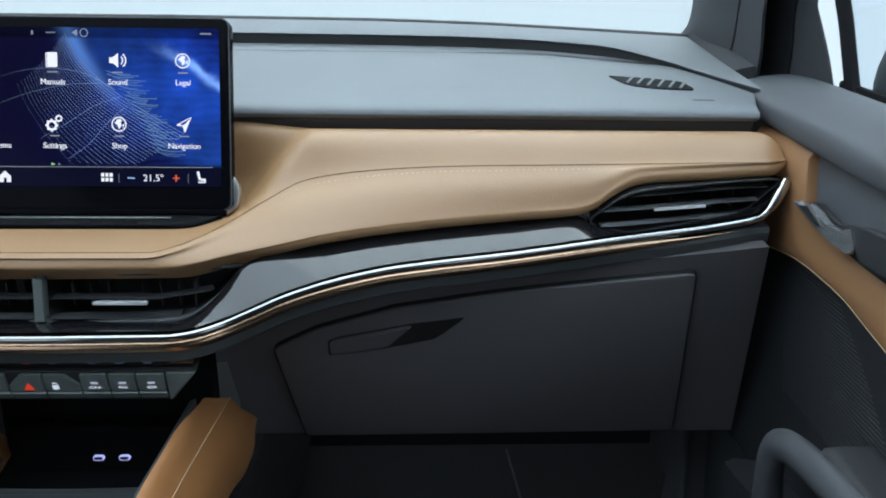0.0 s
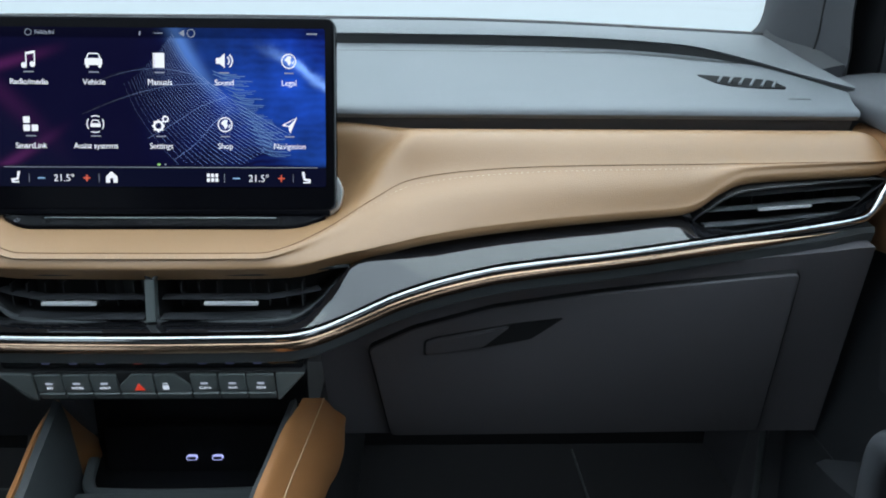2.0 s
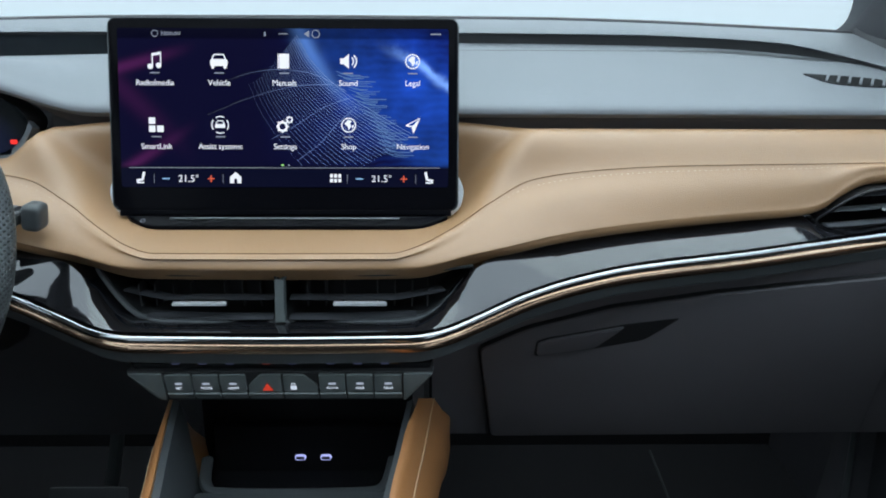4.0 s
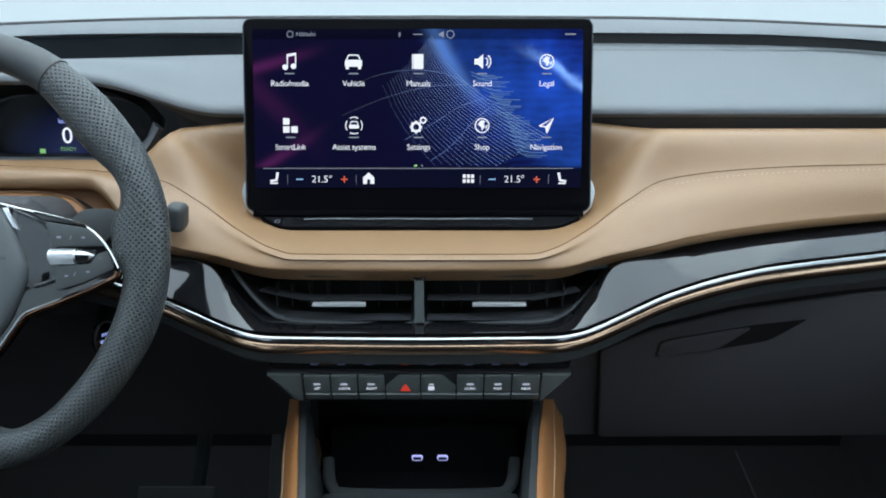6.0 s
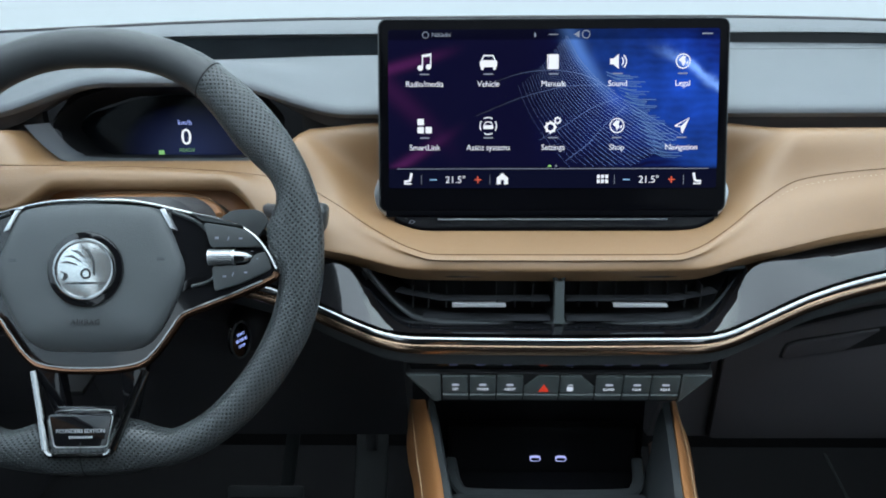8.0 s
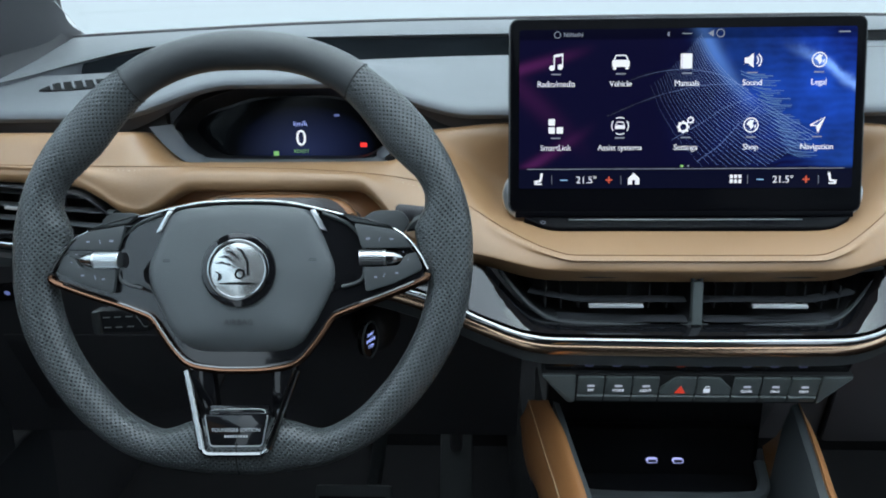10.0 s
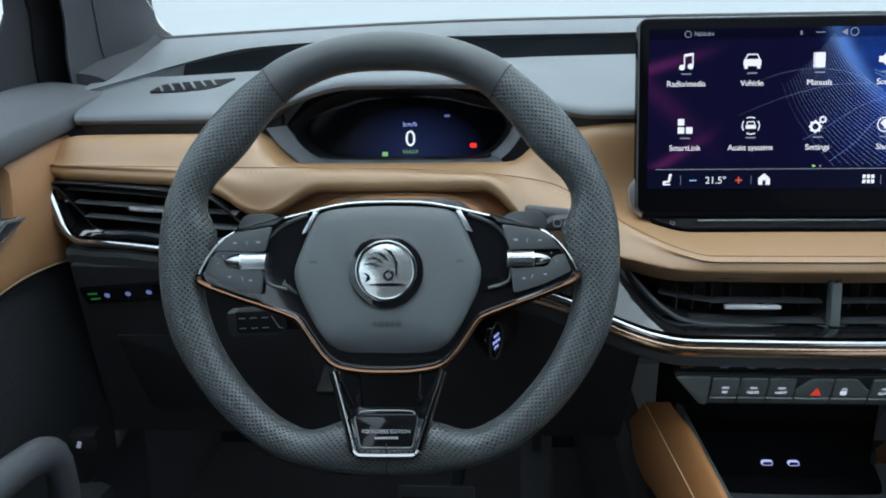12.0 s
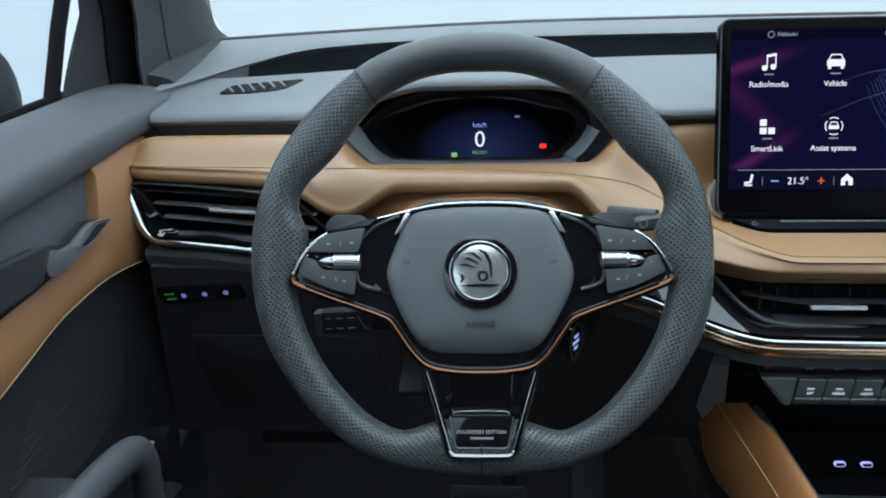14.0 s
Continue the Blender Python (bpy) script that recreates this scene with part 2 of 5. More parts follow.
def leather_profile(x):
    u = along(x)
    w, d = step(.15, .235, u), dip(x)
    outer = [(.06, .750), (.032, .7548), (.016, .7562), (.002, .7485)]
    inner = [(.06, .757), (.034, .755), (.03, .70), (-.01, .6835)]
    low = [(.10, .700), (.055, .7165), (.03, .7245), (.008, .7285)]
    top = []
    for o, i, c in zip(outer, inner, low):
        q = [o[k] * w + i[k] * (1 - w) for k in (0, 1)]
        top.append([q[k] * (1 - d) + c[k] * d for k in (0, 1)])
    sy, sz, by, bz = SM_Y(u), SM_Z(u), LB_Y(u), LB_Z(u)
    brow = 1 - step(.075, .135, abs(x - HUB_X))
    bz, by, b = bz + (.711 - bz) * brow, by + (-.030 - by) * brow, 0.0
    e = (1 - w) * (1 - brow)
    # the lower edge turns under: a full nose with a receding underside in the middle, a tight roll towards the doors
    roll = .0085
    ry, rz = by + .326 * roll, bz + .946 * roll
    edge_pts = []
    for q, (oy, oz) in zip((38, 8, -22, -50, -80), ((.0035, .0115), (.0040, .0085), (.0080, .0045), (.015, -.0015), (.024, -.0084))):
        ay, az = ry - roll * math.cos(radians(q)), rz + roll * math.sin(radians(q))
        edge_pts.append((ay + (by + oy - ay) * e, az + (bz + oz - az) * e))
    ny, nz = edge_pts[0]
    pts = top + [(sy, sz), (sy * .5 + ny * .5 - .0035 * (1 - e) - .001 * e, sz * .5 + nz * .5 + .002 - .0012 * e)] + edge_pts + [(edge_pts[-1][0] + .008, edge_pts[-1][1] - .0015), (edge_pts[-1][0] + .02, edge_pts[-1][1] - .002), (.06, edge_pts[-1][1])]
    if u > .662:
        k = max(.5, math.sqrt(max(0, 1 - ((u - .662) / .029) ** 2)))
        pts = [(.03 + (y - .03) * (.35 + .65 * k), .735 + (z - .735) * k) for y, z in pts]
    return spline(pts, 5)


def stations(a, b, n):
    return [a + (b - a) * i / (n - 1) for i in range(n)]


XL, XR = -END / LEFT, END
dashboard = thing("dashboard", "car dashboard with tan leather band and grey soft top", "dashboard")

# tan leather band
rows = [[(x, y, z) for y, z in leather_profile(x)] for x in stations(XL, XR, 190)]
part("leather_band", loft(rows, True, True), TAN, dashboard, "stitched tan leather dashboard band")


HUD_Y = curve1([(0, .212), (.2, .206), (.35, .192), (.55, .172), (.63, .168)])


def pad_z(x, y):
    base = np.interp(y, [.03, .09, .13, .22, .27], [.7745, .784, .792, .8105, .816])
    return base + hood(x) * (1 - step(.07, .20, y)) - .006 * step(.45, .69, along(x)) * step(.0, .2, y)


rows = []
for x in stations(XL * 1.012, XR * 1.012, 170):
    u = along(x)
    zf = pad_z(x, .035)
    r = [(x, .055, zf - .012), (x, .0405, zf - .0112), (x, .0362, zf - .0092), (x, .0340, zf - .0062), (x, .0343, zf - .0032), (x, .0365, zf - .0008)]
    y0 = HUD_Y(u) if x < 0 else .2
    fall = .04 * step(.66, .63, u) * step(-.02, -.03, x)
    r += [(x, y, pad_z(x, y)) for y in np.linspace(.042, y0, 16)]
    r += [(x, y, pad_z(x, y) - fall) for y in np.linspace(y0 + .0015, .27, 8)]
    r += [(x, .27, .77), (x, .10, .768 + hood(x) * .6), (x, .055, .768 + hood(x))]
    cut = .024 * step(.5, .69, u) * (1 if x > 0 else -1)
    rows.append([(a - cut * (1 - step(.035, .12, y)), y, z) for a, y, z in r])
part("top_pad", loft(rows, True, True), PAD, dashboard, "grey soft-touch dashboard top pad")

# lip below the pad's front edge, in darker plastic for the shade there
rows = []
for x in stations(XL * .975, XR * .975, 150):
    z = pad_z(x, .03)
    h = hood(x)
    rows.append([(x, .062, z - .006), (x, .0435, z - .0065), (x, .0425, z - .010), (x, .044 + .2 * h, z - .015 + .2 * h), (x, .05, z - .024 + .6 * h), (x, .075, z - .024 + .6 * h)])
part("front_lip", loft(rows, True, True), DARK, dashboard)

# rear deck up to the windscreen; the front step's shade is a black strip
DK_Y = curve1([(0, .268), (.2, .266), (.37, .257), (.47, .243), (.544, .226), (.6, .206), (.632, .190), (.665, .150), (.70, .085)])
DK_Z = curve1([(0, .829), (.37, .828), (.544, .822), (.632, .805), (.665, .796), (.70, .788)])
DE_Z = curve1([(0, .842), (.25, .841), (.40, .838), (.55, .832), (.66, .827), (.72, .824)])
rows, strip = [], []
for x in stations(XL * 1.012, XR * 1.012, 140):
    u = along(x)
    y, z = DK_Y(u), DK_Z(u)
    rows.append([(x, y + .004, z - .002), (x, y, z - .0005), (x, y + .003, z + .001), (x, y * .5 + .17, z * .5 + DE_Z(u) * .5 - .001), (x, .338, DE_Z(u) - .0008), (x, .345, DE_Z(u) - .003), (x, .42, DE_Z(u) - .012), (x, .42, .78), (x, y + .004, .78)])
    if x > -.64:
        strip.append([(x, y + .002, z - .002), (x, y + .002, .77), (x, y + .01, .77), (x, y + .01, z - .003)])
part("rear_deck", loft(rows, True, True), PAD, dashboard, "grey deck below the windscreen")
part("screen_seal", tube([(x, .352, DE_Z(along(x)) - .001) for x in stations(XL * 1.02, XR * 1.02, 60)], .004, .0035, 8), DARK, dashboard, "dark seal along the windscreen's foot")
part("deck_shade", loft(strip, True, True), BLACK, dashboard)

# piano black panel between leather and metal strip
GT_Z = curve1([(0, .6075), (.115, .6075), (.132, .6110), (.146, .620), (.162, .636), (.172, .648), (.187, .6555), (.241, .6645), (.312, .6725), (.418, .6805), (.478, .685), (.492, .681), (.505, .6745), (.53, .6760), (.628, .6870), (.655, .694), (.684, .719)])
rows = []
for x in stations(XL * .992, XR * .992, 200):
    u = along(x)
    zt, zs, ys, yb = GT_Z(u) - st_drop(x) * step(.48, .50, u), st_z(x), ST_Y(u), LB_Y(u)
    zt = max(zt, zs + .003) * (1 - step(.505, .535, u)) + (zs - .004 + .007 * step(.64, .684, u)) * step(.505, .535, u)
    inner = 1 - step(.11, .17, u)
    yt = (yb + .006) * (1 - inner) + (-.1) * inner
    rows.append([(x, yt + .03, zt - .003), (x, yt, zt), (x, yt * .6 + ys * .4 - .001, zt * .55 + zs * .45 + .0025), (x, ys + .003, zs + .003), (x, ys + .006, zs - .01), (x, yt + .03, zs - .012)])
part("gloss_panel", loft(rows, True, True), GLOSS, dashboard, "piano black trim panel")

# metal strips, the lower tinted bronze for tan leather mirrored in chrome
uu = [0, .06, .1, .12, .135, .15, .166, .19, .214, .24, .263, .29, .313, .36, .416, .47, .521, .58, .628, .642, .652, .66, .668, .676, .684]
xs = [across(u, -1) for u in reversed(uu[1:])] + uu
sil = spline([(x, ST_Y(along(x)) - .001, st_z(x) - .0016) for x in xs], 3)
part("silver_strip", tube(sil, .0028, .0034, 12, taper=lambda s: 1 + 1.1 * step(.43, .48, abs(s - .5))), CHROME, dashboard, "polished chrome trim strip")
bro = spline([(x, ST_Y(along(x)) + .0008, st_z(x) - .0102) for x in xs if -.56 < x < .63], 3)
part("bronze_strip", tube(bro, .0042, .0054, 10, taper=lambda s: .08 + .92 * step(0, .05, s) * step(1, .93, s)), BRONZE, dashboard, "metal trim strip, bronze tint for the leather it mirrors")

# dark ledge below the strips
rows = []
for x in stations(XL * .965, XR * .965, 160):
    u = along(x)
    y, z = ST_Y(min(u, .65)), st_z(max(min(x, .65), -.65 / LEFT)) - .0128
    rows.append([(x, y + .02, z + .004), (x, y + .002, z + .002), (x, y, z - .003), (x, y + .003, z - .013), (x, y + .009, z - .0165), (x, y + .035, z - .019), (x, y + .05, z - .01)])
part("ledge", loft(rows, True, True), CHAR, dashboard, "dark plastic ledge")


def lower_y(z):
    return -.038 - .417 * (z - .607)


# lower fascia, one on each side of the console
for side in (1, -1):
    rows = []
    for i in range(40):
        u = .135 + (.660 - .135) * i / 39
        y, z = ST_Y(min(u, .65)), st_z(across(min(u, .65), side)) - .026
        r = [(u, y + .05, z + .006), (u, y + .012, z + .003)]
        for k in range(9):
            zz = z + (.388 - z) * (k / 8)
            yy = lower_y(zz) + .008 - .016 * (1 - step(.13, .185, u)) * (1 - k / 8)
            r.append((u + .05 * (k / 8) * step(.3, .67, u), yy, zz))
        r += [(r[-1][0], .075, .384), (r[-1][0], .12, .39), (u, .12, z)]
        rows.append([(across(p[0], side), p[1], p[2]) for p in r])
    # the driver's side takes the darker plastic to paint in its deeper shade
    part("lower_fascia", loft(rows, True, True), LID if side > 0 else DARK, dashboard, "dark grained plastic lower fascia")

# glove box lid
SHEAR = pose(0, 0, 0, math.degrees(math.atan(.417)))
outline = rounded([(.203, .390), (.42, .392), (.634, .395), (.597, .634), (.50, .6215), (.4086, .609), (.31, .590), (.231, .562), (.184, .534)], .008)
outline = [(x, (z - .607) / math.cos(math.atan(.417))) for x, z in outline]
MID = (.415, -.1)
part("lid_gap", slab([(MID[0] + (x - MID[0]) * 1.007, MID[1] + (z - MID[1]) * 1.014) for x, z in outline], .01), BLACK, dashboard, m=pose(0, -.0355, .607) @ SHEAR)
glove_box = part("glove_box_lid", slab(outline, .012, .003), LID, dashboard, "closed dark grey glove box lid", m=pose(0, -.0385, .607) @ SHEAR)

# closing strip behind the leather's upper edge, so that no light shows through
part("back_panel", loft([[(x, .058, .772 + hood(x) * .8 * (1 - dip(x))), (x, .058, .735 - .06 * dip(x)), (x, .068, .735 - .06 * dip(x)), (x, .068, .772 + hood(x) * .8 * (1 - dip(x)))] for x in stations(XL * .985, XR * .985, 60) if abs(x - HUB_X) > .128 and x > HUB_X], True, True), BLACK, dashboard)
part("back_panel", loft([[(x, .058, .772), (x, .058, .735), (x, .068, .735), (x, .068, .772)] for x in stations(XL * .985, HUB_X - .13, 12)], True, True), BLACK, dashboard)


# seam and stitches along the leather
def on_leather(x, k, lift):
    p = leather_profile(x)
    y, z = p[k]
    y0, z0 = p[k - 1]
    y1, z1 = p[k + 1]
    n = Vector((0, -(z0 - z1), (y0 - y1))).normalized()
    if n.y > 0 and abs(n.y) > abs(n.z):
        n = -n
    if n.z < 0 and abs(n.z) > abs(n.y):
        n = -n
    return Vector((x, y, z)) + n * lift


line = [on_leather(x, 20, .0001) for x in stations(XL * .985, XR * .985, 240)]
part("seam", tube(line, .00055, .00055, 5), SEAM, dashboard)
bms = []
fine = [on_leather(x, 21, .0002) - Vector((0, 0, .0008)) for x in stations(XL * .985, XR * .985, 1500)]
acc, seg, bm_st = 0.0, [], bmesh.new()
for a, b in zip(fine, fine[1:]):
    d = (b - a).length
    if acc % .0052 < .0036:
        seg.append(a)
    elif len(seg) > 1:
        t = tube([seg[0], (seg[0] + seg[-1]) / 2 + Vector((0, -.0003, .0002)), seg[-1]], .00042, .00042, 4)
        bms.append(t)
        seg = []
    acc += d
tagged(part("stitching", join(*bms), THREAD, dashboard, "cream contrast stitching"), kind="stuff")

# inset leather piece over the steering column; deeper tan paints the shade there
pts = rounded([(-.082, -.012), (.082, -.012), (.066, .006), (.03, .012), (-.03, .012), (-.066, .006)], .012)
part("column_apron", loft([[(HUB_X + x, .02, .715), (HUB_X + x, -.016, .7125), (HUB_X + x, -.030 + .25 * abs(x) ** 1.3, .700 - .2 * abs(x)), (HUB_X + x, -.040 + .25 * abs(x) ** 1.3, .676), (HUB_X + x, .02, .67)] for x in stations(-.135, .135, 24)], True, True), TAN_DARK, dashboard, "leather apron over the column in shaded tan")
part("column_inset", slab(pts, .02, .004, 3), TAN_DARK, dashboard, "leather inset in shaded tan", m=pose(HUB_X, -.042, .701, -35))
part("inset_seam", tube([(HUB_X + x, -.0428 + z * .573, .701 + z * .819) for x, z in pts], .0007, .0007, 5, True), SEAM, dashboard)

# ---------------------------------------------------------------- air vents
def air_vent(label, front, depth, shrink, slats, tab, fins, side_frame=True):
    """A recessed vent: tunnel walls, back, frame, slats, vertical fins and a metal tab. front(x, k): the outline in space."""
    n = len(front)
    c = sum((Vector(p) for p in front), Vector()) / n
    back = [Vector((c.x + (p[0] - c.x) * shrink, p[1] + depth, c.z + (p[2] - c.z) * shrink)) for p in front]
    bm = loft([front, back], True)
    bm.verts.ensure_lookup_table()
    bm.faces.new([bm.verts[n + i] for i in range(n)])
    holder = part("air_vent", bm, BLACK, dashboard, label)
    part("frame", tube(front, .0024 if side_frame else .0012, .0030 if side_frame else .0012, 8, True, up=(0, 1, 0)), CHAR if side_frame else BLACK, holder)
    for s in slats:
        part("slat", tube(s, .007, .0011, 8, up=(0, 0, 1)), FRAME_DARK if side_frame else SLAT, holder)
    for f in fins:
        part("fin", box(.0012, .016, f[3], at=(0, 0, 0)), BLACK, holder, m=pose(f[0], f[1], f[2]))
    part("tab", box(tab[3], .005, .0030, .0010), TAB, holder, "satin metal vent tab", m=pose(tab[0], tab[1], tab[2], 0, -tab[4], 0))


part("vent_divider", box(.0085, .010, .038, .0012), BAR_GREY, dashboard, m=pose(.002, -.0880, .6258, -12))
half = [(.004, .648), (.07, .6485), (.13, .648), (.158, .647), (.169, .645), (.162, .635), (.146, .6195), (.132, .6105), (.118, .6072), (.06, .6062), (.004, .6062)]
for side in (1, -1):
    def y_of(x, z):
        return -.090 + .9 * max(0, abs(x) - .10) ** 1.1 * .55 + (z - .61) * .22
    shift = .003 if side > 0 else .001
    front = [Vector((side * x + shift, y_of(x, z), z)) for x, z in spline(half, 3, True)]
    slats = [[Vector((side * x + shift, y_of(x, .6245) + .010, .6245 + .002 * step(.1, .15, x))) for x in (.006, .05, .1, .125, .142)],
             [Vector((side * x + shift, y_of(x, .610) + .004, .6095)) for x in (.006, .06, .118)]]
    fins = [(side * x + shift, -.064, .624, .022) for x in (.02, .036, .052, .082, .098, .114, .128)]
    air_vent("black centre air vent with metal tab", front, .05, .93, slats, (side * .069 + shift, -.092, .6245, .047, 0), fins)

for side in (1, -1):
    top = [(.495, .681), (.508, .695), (.522, .706), (.541, .7130), (.6, .7170), (.655, .7200), (.674, .7195), (.668, .709), (.657, .695), (.646, .6865), (.60, .6815), (.55, .6755), (.51, .6725)]
    top = [(u, z - st_drop(across(u, side)) * step(.705, .685, z)) for u, z in top]
    front = [Vector((across(u, side), -.036 + .02 * step(.50, .68, u) + (.70 - z) * .35, z)) for u, z in spline(top, 3, True)]
    if side < 0:
        front.reverse()
    slats = []
    for z0, k, (u0, u1) in ((.6755, .062, (.506, .652)), (.6905, .050, (.504, .660)), (.7035, .050, (.524, .667))):
        slats.append([Vector((across(u, side), -.026 + .016 * step(.5, .68, u), z0 + k * (u - .505))) for u in stations(u0, u1, 7)])
    if side < 0:
        slats.append([Vector((across(u, side), -.024 + .016 * step(.5, .68, u), .6615 + .04 * (u - .505))) for u in stations(.506, .640, 7)])
    zc = .6905 + .050 * (.579 - .505)
    fins = [(across(u, side), .005, .702, .03) for u in (.54, .56, .58, .60, .62, .64)]
    air_vent("black side air vent with metal tab", front, .05, .9, slats, (across(.579, side), -.030, zc + .0003, .049, side * 4.5), fins, False)

# defroster grilles on the top pad
for side in (1, -1):
    gx, gy = across(.590, side), .129
    grille = part("speaker_grille", slab(rounded([(side * a, b) for a, b in ((-.046, .021), (.004, .011), (.033, .002), (.041, -.023), (.006, -.022), (-.021, -.016), (-.032, -.008))], .006), .002), PIT, dashboard, "small black slotted grille", m=pose(gx, gy, pad_z(gx, gy) + .0016, -90 + 11.5))
    for i in range(6):
        x = -.024 + .0108 * i
        part("slat", box(.0026, .0016, .026 - .002 * abs(i - 3), .0004), PAD, grille, m=pose(side * x, -.0006, .004 - .0032 * i, 0, 30 * side, 0))

# fine joint across the top pad, wider towards the outer end
rows = []
for x in stations(.02, .63, 40):
    wdt = .0006 + .0016 * step(.34, .5, x)
    y = .222 - .022 * step(.45, .63, x)
    rows.append([(x, y - wdt, pad_z(x, y) + .0006), (x, y + wdt, pad_z(x, y) + .001)])
part("pad_joint", loft(rows), BLACK, dashboard)

part("pad_mark", box(.022, .0025, .0003), CHAR, dashboard, "faint moulded mark", m=pose(.628, .072, pad_z(.628, .072) + .0003, 9))

# head-up display cover: glossy dark panel behind the pad on the driver's side
rows = []
for x in stations(-.655, -.02, 60):
    u = along(x)
    y1 = DK_Y(u) + .003
    y0 = min(HUD_Y(u), y1 - .002)
    r = []
    for k in range(6):
        y = y0 + (y1 - y0) * k / 5
        sag = (.001, .024, .030, .026, .015, 0)[k] * step(0, .05, y1 - y0)
        zc = pad_z(x, min(y, .27)) + .0005 + .0115 * (k / 5) * step(0, .04, y1 - y0) - sag
        r.append((x, y, min(zc, DK_Z(u) - .003) if k > 2 else zc))
    r += [(x, y1, .78), (x, y0, .78)]
    rows.append(r)
part("display_cover", loft(rows, True, True), HUD, dashboard, "glossy black head-up display cover")

# ---------------------------------------------------------------- glove box handle and driver's switches
INCL = math.degrees(math.atan(.417))
def on_lower(x, z, lift=0.0):
    return pose(x, lower_y(z) - lift, z) @ pose(0, 0, 0, INCL)


# flat black plate on the lid paints the shade of the handle's hollow
part("recess_shade", slab(rounded([(-.0740, -.0485), (-.0105, -.0355), (.0357, -.0225), (.0655, .0095), (.0150, .0012), (-.0625, -.0190), (-.0735, -.0250)], .004), .006), BLACK, glove_box, "black plate painting the shade in the glove box handle recess", m=pose(.314, -.0005, -.0395))
part("handle", slab(rounded([(-.0715, -.0455), (-.0125, -.0330), (.0130, -.0015), (-.0610, -.0212), (-.0712, -.0262)], .004), .008, .0015), LID, glove_box, "dark pull handle", m=pose(.314, -.003, -.0395))
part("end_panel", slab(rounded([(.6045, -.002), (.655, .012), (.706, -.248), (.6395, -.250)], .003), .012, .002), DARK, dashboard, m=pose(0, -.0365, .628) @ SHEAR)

light_switch = part("light_switch", slab(round_rect(.088, .022, .003), .008, .0015), GLOSS, dashboard, "light switch panel with lit symbols", m=on_lower(-.654, .6095, -.005) @ pose(0, 0, 0, 0, -6, 0))
S_DIM = emitter("dim_blue_light", (.3, .4, 1.0), .35)
G_LED, B_LED, W_LED, R_LED = emitter("green_light", (.25, .62, .20), .6), emitter("blue_white_light", (.35, .45, 1.0), 1.0), emitter("white_light", (.85, .92, 1.0), 1.0), emitter("red_light", (1.0, .03, .02), 1.0)
for k, (dx, mm) in enumerate(((-.032, emitter("dim_green_light", (.05, .5, .12), .2)), (-.018, S_DIM), (.004, S_DIM), (.026, S_DIM))):
    if k == 0:
        for dz in (.0035, -.0035):
            part("symbol", box(.010, .0006, .0016), mm, light_switch, m=pose(dx, -.0004, dz))
    else:
        part("symbol", disc(.0028, .0006, sides=14), mm, light_switch, m=pose(dx, -.0006, 0))
# darker plastic here too, for the shade over the driver's fascia
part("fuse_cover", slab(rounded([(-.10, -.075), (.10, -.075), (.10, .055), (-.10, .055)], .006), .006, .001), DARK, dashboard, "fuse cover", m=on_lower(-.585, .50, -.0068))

# ---------------------------------------------------------------- instrument cluster
CL = HUB_X - .008
cluster = thing("instrument_cluster", "small dark digital instrument display under a hood", "display")
def cluster_outline(y, k, top):
    p = [(-.086, .7205), (.073, .7195), (.092, .727), (.106, .740), (.114, .757), (.104, .771), (.080, top - .013), (.045, top - .004), (-.004, top), (-.050, top - .005), (-.086, top - .016), (-.105, .767), (-.119, .752), (-.103, .733)]
    return [(CL + x * k, y, .745 + (z - .745) * k) for x, z in rounded(p, .010)]


fr, bk = cluster_outline(.062, 1.0, .797), cluster_outline(.112, .96, .790)
bk = [(x, y, z - .008) for x, y, z in bk]
part("surround", loft([cluster_outline(.075, 1.06, .803), fr, bk], True), BLACK, cluster, "black hooded surround")
bez_out = spline([(-.137, .757), (-.1256, .7406), (-.112, .727), (-.101, .7205), (-.0686, .7172), (.0845, .7172), (.102, .725), (.1126, .735), (.124, .752)], 4)
bez_in = spline([(-.119, .757), (-.110, .742), (-.102, .7325), (-.092, .7255), (-.068, .7208), (.075, .7203), (.092, .7275), (.106, .741), (.114, .756)], 4)
part("bezel", loft([[(CL + a[0], .048, a[1]), (CL + a[0] * .5 + b[0] * .5, .052, a[1] * .5 + b[1] * .5 + .0004), (CL + b[0], .062, b[1]), (CL + b[0], .070, b[1] - .002), (CL + a[0], .062, a[1] - .004)] for a, b in zip(bez_out, bez_in)], True, True), PAD, cluster, "grey bezel round the lower edge")
glass = slab([(x - CL, z - .745) for x, y, z in cluster_outline(0, .955, .788)], .002)
COVER = material("dark_display_glass", (.004, .005, .007), .12, mottle=.1, spec=.12)
part("display", glass, COVER, cluster, "dark glass display", m=pose(CL, .108, .737, -10))


